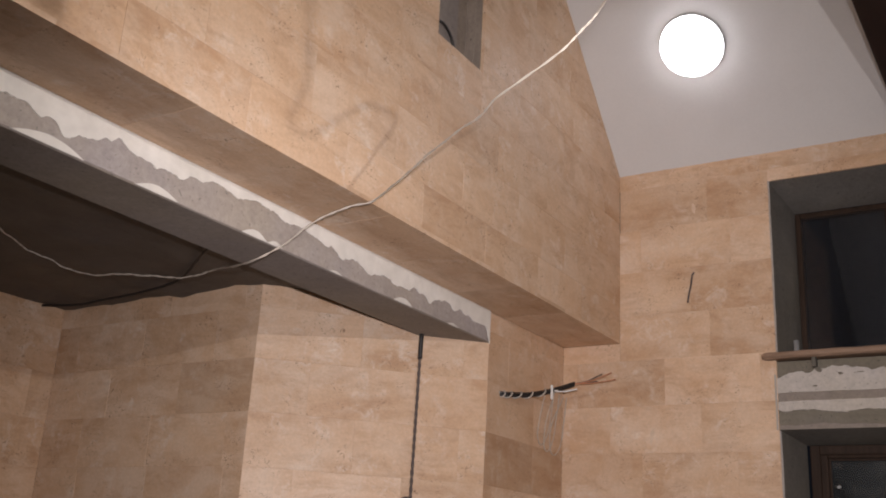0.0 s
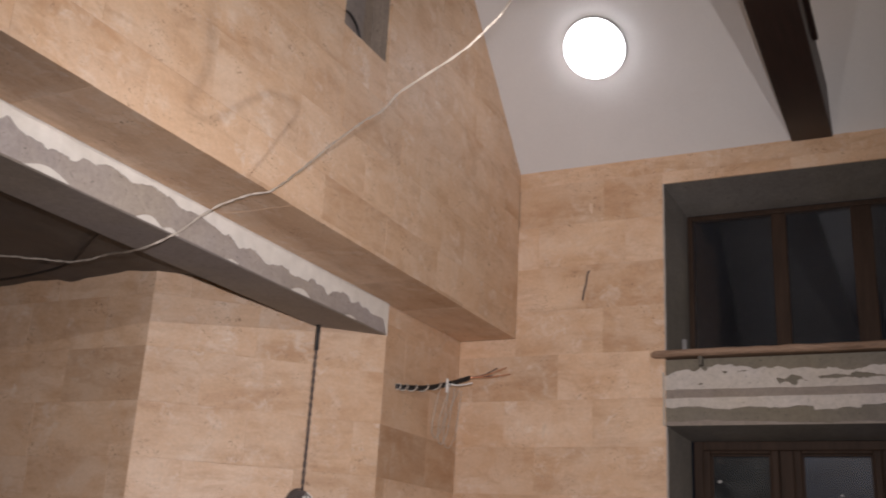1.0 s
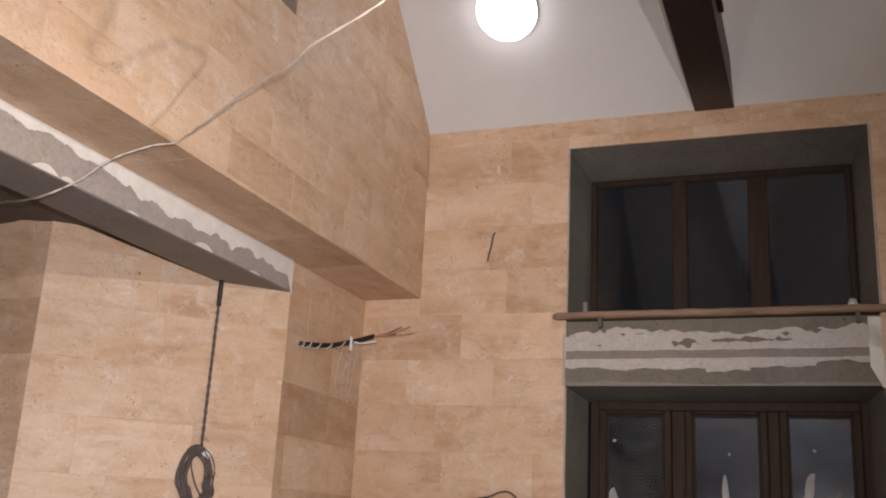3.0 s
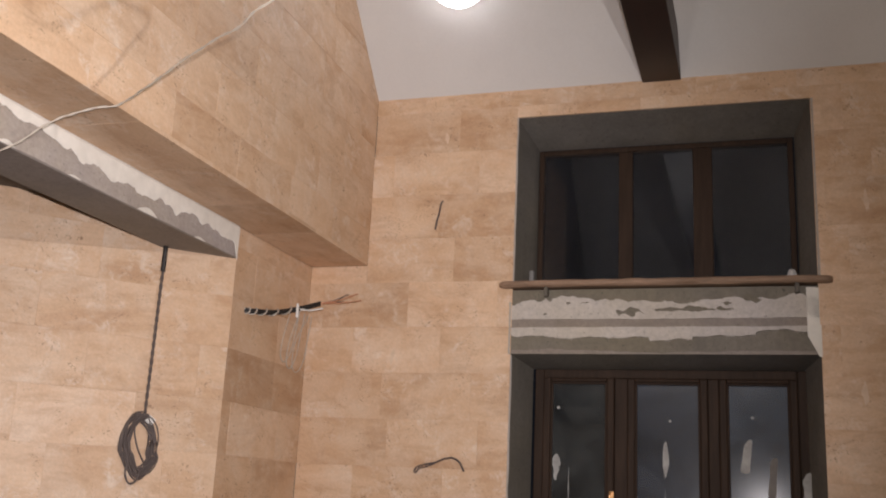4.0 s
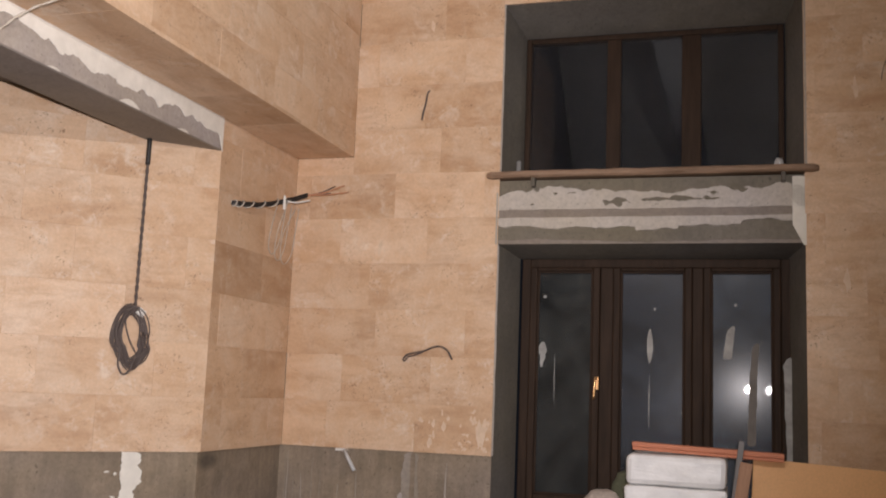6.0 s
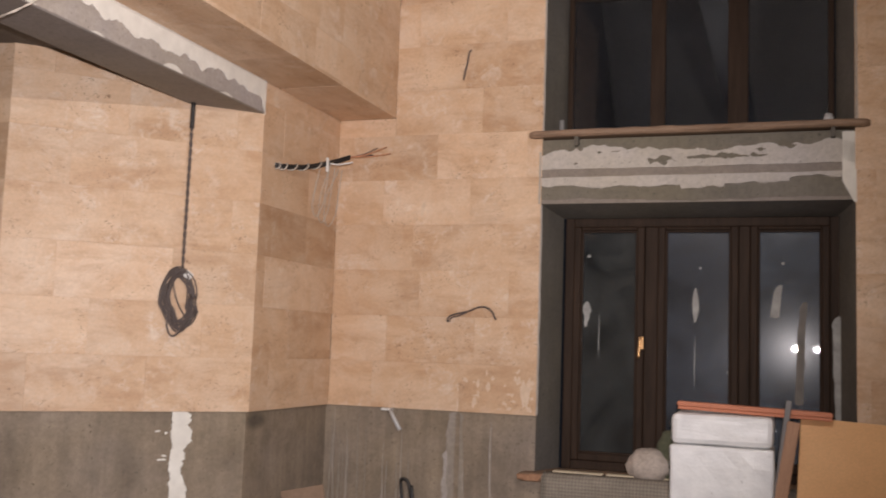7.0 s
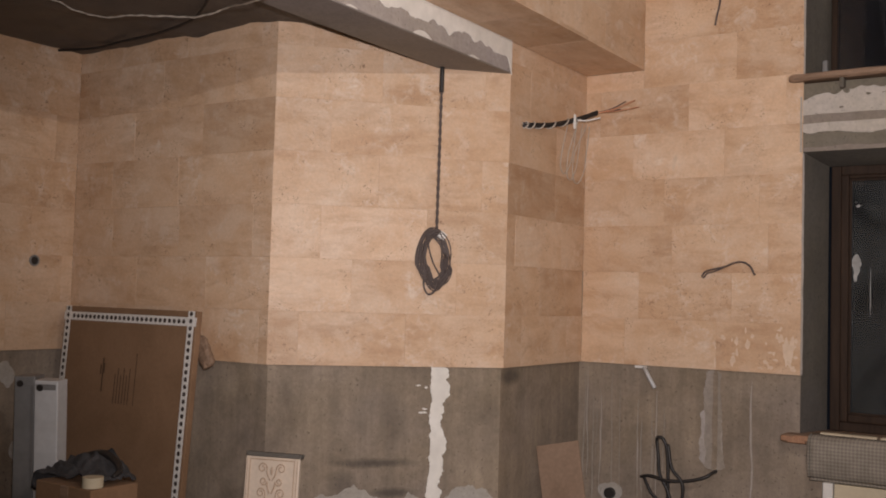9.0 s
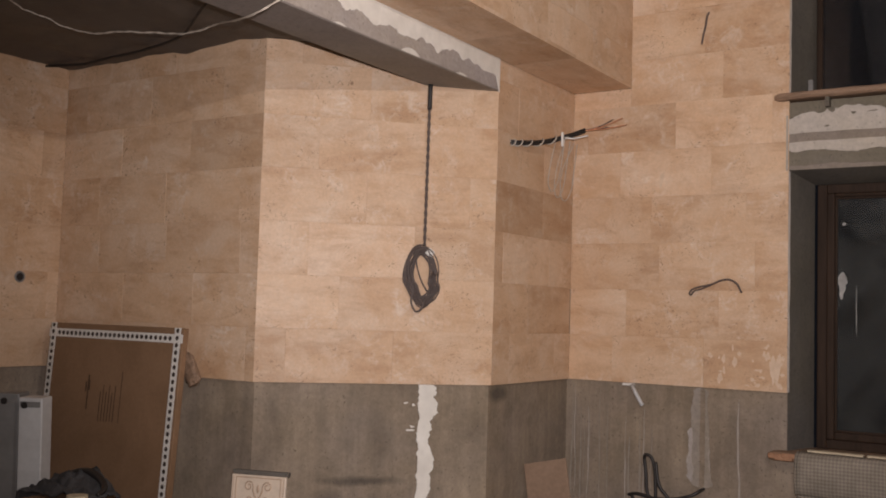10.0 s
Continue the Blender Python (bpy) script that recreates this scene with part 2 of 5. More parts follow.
M_FRAME = mottled("brown_window_wood", (0.024, 0.0142, 0.009), (0.047, 0.028, 0.018), 3, 0.62, stretch=(12, 12, 1), fine=40, relief=0.0008)
M_FRAME.node_tree.nodes["Principled BSDF"].inputs["Specular IOR Level"].default_value = 0.15
M_SILL = mottled("worn_wooden_sill", (0.17, 0.105, 0.065), (0.34, 0.225, 0.15), 3, 0.7, stretch=(1, 9, 9), fine=25, relief=0.003)
M_GLASS_LOW = [pane_glass("lightly_dusty_pane", 0.045, glare=0.015, spread=0.16, film=(0.40, 0.42, 0.40)),
               pane_glass("dusty_pane", 0.065, glare=0.10, spread=0.21, film=(0.38, 0.44, 0.56)),
               pane_glass("smeared_pane", 0.085, glare=0.05, spread=0.16, film=(0.38, 0.46, 0.58))]
M_GLASS_UP = pane_glass("clean_pane", 0.010)
M_BLACK = plain("black_rubber", (0.02, 0.017, 0.016), 0.5)
M_CABLE = plain("brown_black_cable", (0.092, 0.068, 0.060), 0.5)
M_WIRE = plain("white_twin_wire", (0.46, 0.405, 0.34), 0.5)
M_COPPER = plain("copper_strand", (0.60, 0.27, 0.15), 0.4, 0.6)
M_CARD = mottled("brown_cardboard", (0.20, 0.115, 0.06), (0.27, 0.16, 0.09), 2.2, 0.85, fine=50, gain=0.08)
M_HARD = mottled("dusty_hardboard", (0.215, 0.140, 0.092), (0.30, 0.205, 0.142), 3, 0.8, fine=45, relief=0.0006, gain=0.12)
M_TAPE = plain("white_packing_tape", (0.72, 0.70, 0.66), 0.35)
M_FADED = plain("faded_print", (0.085, 0.048, 0.027), 0.8)
M_PRINT = plain("dark_print", (0.05, 0.035, 0.028), 0.6)
M_FOAM = beaded_foam()
M_RED = mottled("red_brown_wood", (0.52, 0.18, 0.095), (0.64, 0.24, 0.13), 4, 0.6, stretch=(1, 12, 12))
M_MDF = mottled("tan_fibreboard", (0.70, 0.385, 0.165), (0.78, 0.445, 0.20), 3, 0.6, fine=90, relief=0.0003, gain=0.08)
M_BATTEN = mottled("planed_brown_wood", (0.30, 0.155, 0.085), (0.40, 0.215, 0.12), 4, 0.6, stretch=(12, 12, 1), fine=40, relief=0.001)
M_METAL = mottled("grey_sheet_metal", (0.17, 0.165, 0.16), (0.26, 0.255, 0.25), 3, 0.55, 0.2, fine=30, relief=0.0004, gain=0.07)
M_STEEL = plain("dull_dark_steel", (0.14, 0.13, 0.125), 0.55, 0.2)
M_WHITEBOX = mottled("scuffed_white_enamel", (0.46, 0.455, 0.45), (0.60, 0.60, 0.60), 3, 0.45, fine=30, relief=0.0004, gain=0.07)
M_CLOTH = mottled("dark_grey_cloth", (0.035, 0.034, 0.036), (0.075, 0.072, 0.075), 8, 0.95, fine=160)
M_SACK = mottled("pale_sack", (0.42, 0.36, 0.31), (0.58, 0.50, 0.44), 6, 0.9)
M_GREEN = mottled("olive_sack", (0.07, 0.075, 0.045), (0.12, 0.125, 0.08), 6, 0.9)
M_CERAMIC = plain("beige_decor_tile", (0.66, 0.55, 0.44), 0.35)
M_RELIEF = plain("relief_ornament", (0.48, 0.35, 0.25), 0.4)
M_BRASS = plain("brass_handle", (0.70, 0.42, 0.20), 0.3, 0.9)
M_ROLL = woven()
M_CREAM = plain("cream_board", (0.56, 0.48, 0.34), 0.7)
M_GLUE = mottled("dried_glue", (0.25, 0.245, 0.23), (0.42, 0.41, 0.39), 12, 0.7, fine=40, relief=0.0004, gain=0.1)
M_TAPEOLD = mottled("old_brown_tape", (0.11, 0.095, 0.08), (0.17, 0.15, 0.13), 9, 0.6, fine=40, relief=0.0004, gain=0.1)
M_LAMP = glowing("lamp_diffuser", (1.0, 0.95, 0.97), 9.0)


# ---- building helpers ----
def finish(name, bm, mat, smooth=False):
    me = bpy.data.meshes.new(name)
    bmesh.ops.recalc_face_normals(bm, faces=bm.faces)
    bm.to_mesh(me)
    bm.free()
    me.materials.append(mat)
    if smooth:
        for f in me.polygons:
            f.use_smooth = True
    return me


def part(name, bm, mat, parent=None, label="", smooth=False):
    ob = new(name, finish(name, bm, mat, smooth))
    if parent is not None:
        ob.parent = parent
    if label:
        ob["label"] = label
    return ob


def thing(name, label, category, group="", kind="", at=(0, 0, 0)):
    ob = new(name)
    ob.empty_display_size = 0.1
    ob.location = at
    return tagged(ob, label, category, group, kind)


def box(bm, lo, hi, bevel=0.0, m=None):
    c = [(a + b) / 2 for a, b in zip(lo, hi)]
    d = [abs(b - a) for a, b in zip(lo, hi)]
    tmp = bmesh.new()
    bmesh.ops.create_cube(tmp, size=1, matrix=Matrix.Translation(c) @ Matrix.Diagonal((*d, 1)))
    if bevel:
        bmesh.ops.bevel(tmp, geom=tmp.edges[:], offset=bevel, segments=2, affect="EDGES", profile=0.5)
    if m is not None:
        bmesh.ops.transform(tmp, matrix=m, verts=tmp.verts)
    me = bpy.data.meshes.new("tmp")
    tmp.to_mesh(me)
    tmp.free()
    bm.from_mesh(me)
    bpy.data.meshes.remove(me)
    return bm


def boxes(*spans, bevel=0.0, m=None):
    bm = bmesh.new()
    for lo, hi in spans:
        box(bm, lo, hi, bevel, m)
    return bm


def smooth_path(points, steps=8):
    """A Catmull-Rom curve through the points."""
    pts = [Vector(p) for p in points]
    pts = [2 * pts[0] - pts[1]] + pts + [2 * pts[-1] - pts[-2]]
    out = []
    for i in range(1, len(pts) - 2):
        a, b, c, d = pts[i - 1:i + 3]
        for k in range(steps):
            t = k / steps
            out.append(0.5 * ((2 * b) + (c - a) * t + (2 * a - 5 * b + 4 * c - d) * t * t + (3 * b - a - 3 * c + d) * t ** 3))
    return out + [pts[-2]]


def tube(bm, path, r, sides=8, taper=None):
    rings = []
    up = Vector((0.31, 0.17, 0.93)).normalized()
    for i, p in enumerate(path):
        d = (path[min(i + 1, len(path) - 1)] - path[max(i - 1, 0)]).normalized()
        a = d.cross(up).normalized()
        if a.length < 0.1:
            a = d.cross(Vector((1, 0, 0))).normalized()
        b = d.cross(a)
        rr = r if taper is None else r * taper(i / (len(path) - 1))
        rings.append([bm.verts.new(p + rr * (math.cos(q) * a + math.sin(q) * b)) for q in [2 * math.pi * k / sides for k in range(sides)]])
    for r0, r1 in zip(rings, rings[1:]):
        for k in range(sides):
            bm.faces.new((r0[k], r0[(k + 1) % sides], r1[(k + 1) % sides], r1[k]))
    bm.faces.new(rings[0])
    bm.faces.new(list(reversed(rings[-1])))
    return bm


def cable(name, points, r, mat, label, category="cable", parent=None, steps=8, sides=8):
    bm = tube(bmesh.new(), smooth_path(points, steps), r, sides)
    ob = part(name, bm, mat, parent, "", True)
    return tagged(ob, label, category) if parent is None else ob


def frame_matrix(origin, u, v):
    """The pose whose x runs along u, y along v and z out of the surface."""
    u, v = Vector(u).normalized(), Vector(v).normalized()
    n = u.cross(v)
    m = Matrix((u, v, n)).transposed().to_4x4()
    return Matrix.Translation(origin) @ m


def ragged(name, parent, place, length, low, high, mat, thick=0.004, seed=0, rough_low=0.02, rough_high=0.0, ends=0.0, step=0.008, freq=6.0, label=""):
    """A thin trowelled coat: a strip from 0 to length whose lower and upper edges wander. low and high: heights, or functions of the place along it."""
    bm, n = bmesh.new(), max(6, int(length / step))
    cols = []
    for i in range(n + 1):
        u = length * i / n
        def wander(k):
            return noise.fractal((u * freq, seed * 7.3 + k, 0.5), 0.9, 2.2, 5)
        lo = (low(u) if callable(low) else low) + rough_low * wander(0)
        hi = (high(u) if callable(high) else high) + rough_high * wander(9)
        if ends:
            e = max(0, min(1, min(u, length - u) / ends))
            mid = (lo + hi) / 2
            lo, hi = mid + (lo - mid) * math.sqrt(e), mid + (hi - mid) * math.sqrt(e)
        if hi < lo + 0.0005:
            hi = lo + 0.0005
        cols.append([bm.verts.new((u, w, z)) for w, z in ((lo, 0), (lo + 0.0002, thick), ((lo + hi) / 2, thick), (hi - 0.0001, thick), (hi, 0))])
    for a, b in zip(cols, cols[1:]):
        for k in range(4):
            bm.faces.new((a[k], b[k], b[k + 1], a[k + 1]))
    ob = part(name, bm, mat, parent, label)
    ob.matrix_basis = place
    return ob


# ---- tiles ----
TILE_MESH = {}
COURSE, TILE = 0.2945, 0.595
Z_CLAD = 1.206


def clip(poly, a, b, c):
    """The part of a polygon where a * u + b * v <= c."""
    out = []
    for (u0, v0), (u1, v1) in zip(poly, poly[1:] + poly[:1]):
        d0, d1 = a * u0 + b * v0 - c, a * u1 + b * v1 - c
        if d0 <= 0:
            out.append((u0, v0))
        if d0 * d1 < 0:
            t = d0 / (d0 - d1)
            out.append((u0 + t * (u1 - u0), v0 + t * (v1 - v0)))
    return out


def tile_mesh(poly):
    key = tuple((round(u, 3), round(v, 3)) for u, v in poly)
    if key in TILE_MESH:
        return TILE_MESH[key]
    cu, cv = sum(u for u, v in poly) / len(poly), sum(v for u, v in poly) / len(poly)
    g, e, n = 0.0001, 0.0008, len(poly)
    verts = []
    for inset, z in ((g, -0.02), (g, -0.0007), (e, 0.0)):
        for u, v in poly:
            du, dv = cu - u, cv - v
            verts.append((u + math.copysign(min(inset, abs(du)), du), v + math.copysign(min(inset, abs(dv)), dv), z))
    faces = [(k * n + i, k * n + (i + 1) % n, (k + 1) * n + (i + 1) % n, (k + 1) * n + i) for k in range(2) for i in range(n)]
    faces.append(tuple(2 * n + i for i in range(n)))
    me = bpy.data.meshes.new("tile")
    me.from_pydata(verts, [], faces)
    me.materials.append(M_TILE)
    TILE_MESH[key] = me
    return me


# stones that stand out: a place near their middle and their tone
TONES = []


def lay_tile(parent, place, poly):
    if len(poly) < 3:
        return
    us, vs = [p[0] for p in poly], [p[1] for p in poly]
    if max(us) - min(us) < 0.006 or max(vs) - min(vs) < 0.006:
        return
    u0, v0 = min(us), min(vs)
    ob = new("tile", tile_mesh([(u - u0, v - v0) for u, v in poly]))
    ob.parent = parent
    c = place @ Vector((u0 + (max(us) - u0) / 2, v0 + (max(vs) - v0) / 2, 0))
    t = min(0.95, max(0.1, random.gauss(0.57, 0.09)))
    for q, own in TONES:
        if (c - Vector(q)).length < 0.17:
            t = own
    ob.color = (t, t, t, 1)
    lift = random.uniform(-0.0006, 0.0006)
    ob.matrix_basis = place @ Matrix.Translation((u0, v0, lift)) @ pose(0, 0, 0, random.uniform(-0.1, 0.1), random.uniform(-0.08, 0.08), 0)


def lay_wall(parent, place, u0, u1, v0, v1, seams=(), holes=(), cuts=(), course=COURSE, first=0.0):
    """Courses of tiles from v0 upwards. seams: for each course a place where an upright joint falls; holes: rectangles left free; cuts: half planes kept."""
    rows, v, k = [], v0, 0
    v = v0 + (first or course)
    rows.append((v0, min(v, v1)))
    while v < v1 - 0.004:
        rows.append((v, min(v + course, v1)))
        v += course
    for k, (a, b) in enumerate(rows):
        s = seams[k] if k < len(seams) and seams[k] is not None else u0 + (0.11 + 0.37 * k) % TILE
        while s > u0:
            s -= TILE
        while s < u1:
            poly = [(max(s, u0), a), (min(s + TILE, u1), a), (min(s + TILE, u1), b), (max(s, u0), b)]
            s += TILE
            if poly[1][0] - poly[0][0] < 0.004:
                continue
            for cut in cuts:
                poly = clip(poly, *cut)
                if not poly:
                    break
            if not poly:
                continue
            pieces = [poly]
            for hu0, hu1, hv0, hv1 in holes:
                rest = []
                for q in pieces:
                    qu, qv = [p[0] for p in q], [p[1] for p in q]
                    if min(qu) >= hu1 or max(qu) <= hu0 or min(qv) >= hv1 or max(qv) <= hv0:
                        rest.append(q)
                        continue
                    rest.append(clip(q, 1, 0, hu0))
                    rest.append(clip(q, -1, 0, -hu1))
                    mid = clip(clip(q, -1, 0, -hu0), 1, 0, hu1) if q else []
                    if mid:
                        rest.append(clip(mid, 0, 1, hv0))
                        rest.append(clip(mid, 0, -1, -hv1))
                pieces = [r for r in rest if len(r) > 2]
            for q in pieces:
                lay_tile(parent, place, q)


# ---- the plan ----
Y_W = 6.0            # face of the cladding on the window wall
X_R, X_U = -2.849, -2.447     # face of beam and return; face of the overhanging upper wall
Y_1, SLANT = 4.98, 0.943      # where the slanted face meets the return; its reach in x and y
X_2, Y_2 = X_R - SLANT, Y_1 - SLANT
X_3 = -5.50          # end wall of the low bay
Z_S, Z_B = 3.092, 2.901       # tiled soffit; bottom of the beam
Z_LOW = 3.10         # ceiling of the low bay
Z_EAVE, PITCH = 4.264, 0.98
X_RIGHT, Y_BACK, Y_RIDGE = 3.4, -3.0, 1.5
Z_RIDGE = Z_EAVE + PITCH * (Y_W - Y_RIDGE)
SKIN = 0.022         # thickness of the cladding
UW = (-1.456, 0.352, 2.955, 4.071)   # upper window opening: x, x, z, z
LW = (-1.458, 0.354, 0.86, 2.508)    # lower window opening
S2 = math.sqrt(0.5)

# floor
floor = part("floor", boxes(((X_3 - 0.3, Y_BACK - 0.3, -0.2), (X_RIGHT + 0.3, Y_W + 0.5, 0.0))), M_FLOOR)
tagged(floor, "dusty grey cement screed floor", "floor", kind="structure")

# window wall: bare cement below and round the openings, tiles above
yw = Y_W + SKIN
xa, xb = X_R - 0.3, X_RIGHT + 0.3
bm = boxes(((xa, yw, 0), (UW[0] - 0.004, yw + 0.42, Z_EAVE + 0.4)), ((UW[1] + 0.004, yw, 0), (xb, yw + 0.42, Z_EAVE + 0.4)),
           ((UW[0] - 0.004, yw, 0), (UW[1] + 0.004, yw + 0.42, LW[2] - 0.05)), ((UW[0] - 0.004, yw, UW[3]), (UW[1] + 0.004, yw + 0.42, Z_EAVE + 0.4)))
wall_north = part("wall_north", bm, M_CONC)
tagged(wall_north, "window wall of raw cement clad in beige travertine tiles", "wall", kind="structure")
bm = boxes(((UW[0] - 0.004, yw - 0.012, LW[3]), (UW[1] + 0.004, yw + 0.42, UW[2] - 0.045)))
part("lintel", bm, M_OLIVE, wall_north, "grey cement lintel between the two windows")

# slanted block in the corner, one prism
bm = bmesh.new()
r = SKIN
pts = [(X_R - r, yw + 0.2), (X_R - r, Y_1 + 0.4 * r), (X_2 - 0.4 * r, Y_2 + r), (X_3 - 0.2, Y_2 + r), (X_3 - 0.2, yw + 0.2)]
lowv, topv = [bm.verts.new((*p, 0)) for p in pts], [bm.verts.new((*p, Z_S + 0.15)) for p in pts]
for i in range(5):
    bm.faces.new((lowv[i], lowv[(i + 1) % 5], topv[(i + 1) % 5], topv[i]))
bm.faces.new(topv)
bm.faces.new(list(reversed(lowv)))
soot = []
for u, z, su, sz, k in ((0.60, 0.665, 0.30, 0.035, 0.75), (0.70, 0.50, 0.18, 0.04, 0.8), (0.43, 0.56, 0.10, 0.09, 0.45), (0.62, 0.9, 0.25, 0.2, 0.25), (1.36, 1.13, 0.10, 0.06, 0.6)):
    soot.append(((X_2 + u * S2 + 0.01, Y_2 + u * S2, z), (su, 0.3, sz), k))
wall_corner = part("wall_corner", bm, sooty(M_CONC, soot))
tagged(wall_corner, "slanted corner block, cement below and travertine above", "wall", kind="structure")

# end wall of the low bay
wall_west = part("wall_west", boxes(((X_3 - 0.3, Y_BACK, 0), (X_3 - SKIN, Y_2 + 0.3, Z_LOW + 0.2))), M_CONC)
tagged(wall_west, "end wall of the low bay, travertine over cement", "wall", kind="structure")

# beam and the overhanging wall above it
beam = part("concrete_beam", boxes(((-3.155, Y_BACK, Z_B), (X_R, Y_1 + 0.002, Z_S + 0.3)), bevel=0.004), M_SOFFIT)
tagged(beam, "bare concrete beam patched with white filler", "beam", kind="structure")
NY0, NY1, NZ0, NZ1 = 3.64, 4.09, 4.148, 4.80      # niche for wiring
xi, xo = X_R - 0.25, X_U - SKIN
bm = boxes(((xi, Y_BACK, Z_S + SKIN), (xo, NY0, Z_RIDGE + 0.3)), ((xi, NY1, Z_S + SKIN), (xo, Y_W + 0.3, Z_RIDGE + 0.3)),
           ((xi, NY0, Z_S + SKIN), (xo, NY1, NZ0)), ((xi, NY0, NZ1), (xo, NY1, Z_RIDGE + 0.3)), ((xi, NY0, NZ0), (xo - 0.10, NY1, NZ1)))
wall_upper = part("wall_upper", bm, M_CONC)
tagged(wall_upper, "overhanging upper wall clad in travertine tiles", "wall", kind="structure")

# low ceiling, a slightly sagging sheet with thickness
bm = bmesh.new()
nx, ny = 46, 90
grid = [[bm.verts.new((X_3 - 0.2 + 2.68 * i / nx, Y_BACK + (Y_2 + 0.9 - Y_BACK) * j / ny,
                       Z_LOW + 0.022 * noise.fractal((i * 0.21, j * 0.23, 3.1), 0.9, 2.1, 4))) for j in range(ny + 1)] for i in range(nx + 1)]
for i in range(nx):
    for j in range(ny):
        bm.faces.new((grid[i][j], grid[i][j + 1], grid[i + 1][j + 1], grid[i + 1][j]))
bmesh.ops.extrude_face_region(bm, geom=bm.faces[:])
bm.verts.ensure_lookup_table()
for v in bm.verts[-(nx + 1) * (ny + 1):]:
    v.co.z += 0.15
low_ceiling = part("ceiling_low", bm, M_SLAB, smooth=True)
tagged(low_ceiling, "dark sagging membrane on the low ceiling", "ceiling", kind="structure")

# sloped ceilings
def slope(name, y0, z0, y1, z1, label):
    d = Vector((0, y1 - y0, z1 - z0)).normalized()
    up = Vector((0, -d.z, d.y)) if d.y > 0 else Vector((0, d.z, -d.y))
    bm = bmesh.new()
    cs = []
    for x in (X_U - 0.3, X_RIGHT + 0.3):
        for y, z in ((y0, z0), (y1, z1)):
            for k in (0, 0.2):
                cs.append(bm.verts.new((x, y + up.y * k, z + up.z * k)))
    a, b, c, d2, e, f, g, h = cs
    for q in ((a, c, g, e), (b, f, h, d2), (a, b, d2, c), (e, g, h, f), (a, e, f, b), (c, d2, h, g)):
        bm.faces.new(q)
    return tagged(part(name, bm, M_PAINT), label, "ceiling", kind="structure")


slope("ceiling_slope_north", Y_W + 0.15, Z_EAVE - 0.15 * PITCH, Y_RIDGE, Z_RIDGE, "smooth white painted sloping ceiling")
slope("ceiling_slope_south", Y_BACK - 0.15, Z_EAVE - 0.15 * PITCH, Y_RIDGE, Z_RIDGE, "smooth white painted sloping ceiling")

# plain walls that close the place
tagged(part("wall_east", boxes(((X_RIGHT, Y_BACK - 0.3, 0), (X_RIGHT + 0.3, Y_W + 0.4, Z_RIDGE + 0.3))), M_CREAM), "plain wall closing the hall", "wall", kind="structure")
tagged(part("wall_south", boxes(((X_3 - 0.3, Y_BACK - 0.3, 0), (X_RIGHT, Y_BACK, Z_EAVE + 0.3))), M_CREAM), "plain wall closing the hall", "wall", kind="structure")

# dark tie beam across the hall
bm = boxes(((-0.647, Y_BACK, 4.252), (-0.406, Y_W + 0.05, 4.50)), bevel=0.006)
tie = part("tie_beam", bm, M_DARKWOOD)
tagged(tie, "dark stained wooden tie beam under the sloping ceiling", "beam", kind="structure")
part("side_batten", boxes(((-0.406, Y_BACK, 4.40), (-0.380, 5.05, 4.435)), bevel=0.003), M_DARKWOOD, tie)


# ---- lamps ----
def ceiling_lamp(x, y):
    n = Vector((0, -PITCH, -1)).normalized()
    z = Z_EAVE + PITCH * (Y_W - y)
    m = Matrix.Translation((x, y, z)) @ n.to_track_quat("Z", "Y").to_matrix().to_4x4()
    lamp = thing("ceiling_lamp", "round white ceiling lamp glowing on the slope", "lamp")
    lamp.matrix_basis = m
    bm = bmesh.new()
    bmesh.ops.create_cone(bm, cap_ends=True, segments=40, radius1=0.205, radius2=0.20, depth=0.03, matrix=Matrix.Translation((0, 0, 0.012)))
    part("base", bm, M_WHITEBOX, lamp)
    bm = bmesh.new()
    bmesh.ops.create_uvsphere(bm, u_segments=40, v_segments=20, radius=0.197, matrix=Matrix.Translation((0, 0, 0.028)) @ Matrix.Diagonal((1, 1, 0.5, 1)))
    part("diffuser", bm, M_LAMP, lamp, "", True)


ceiling_lamp(-1.735, 5.43)


# ---- windows ----
def bar(parent, name, x0, x1, y0, y1, z0, z1, mat=None, bevel=0.006):
    return part(name, boxes(((x0, y0, z0), (x1, y1, z1)), bevel=bevel), mat or M_FRAME, parent)


Y_F = Y_W + 0.27     # front of the window frames


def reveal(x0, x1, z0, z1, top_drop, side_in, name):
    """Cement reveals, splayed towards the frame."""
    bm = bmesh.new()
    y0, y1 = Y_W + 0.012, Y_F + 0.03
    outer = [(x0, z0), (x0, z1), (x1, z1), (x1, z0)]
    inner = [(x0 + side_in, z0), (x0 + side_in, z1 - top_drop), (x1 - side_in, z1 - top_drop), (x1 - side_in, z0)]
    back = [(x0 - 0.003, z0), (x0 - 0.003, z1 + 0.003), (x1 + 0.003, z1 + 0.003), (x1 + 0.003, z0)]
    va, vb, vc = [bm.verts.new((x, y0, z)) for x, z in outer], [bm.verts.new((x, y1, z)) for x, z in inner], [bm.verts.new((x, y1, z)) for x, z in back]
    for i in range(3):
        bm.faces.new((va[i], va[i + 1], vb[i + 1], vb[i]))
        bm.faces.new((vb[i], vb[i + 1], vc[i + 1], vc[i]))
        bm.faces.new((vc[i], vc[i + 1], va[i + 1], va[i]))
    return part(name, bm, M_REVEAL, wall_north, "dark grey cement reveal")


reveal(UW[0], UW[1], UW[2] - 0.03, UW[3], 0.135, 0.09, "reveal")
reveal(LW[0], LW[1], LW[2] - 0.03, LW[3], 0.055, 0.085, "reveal")


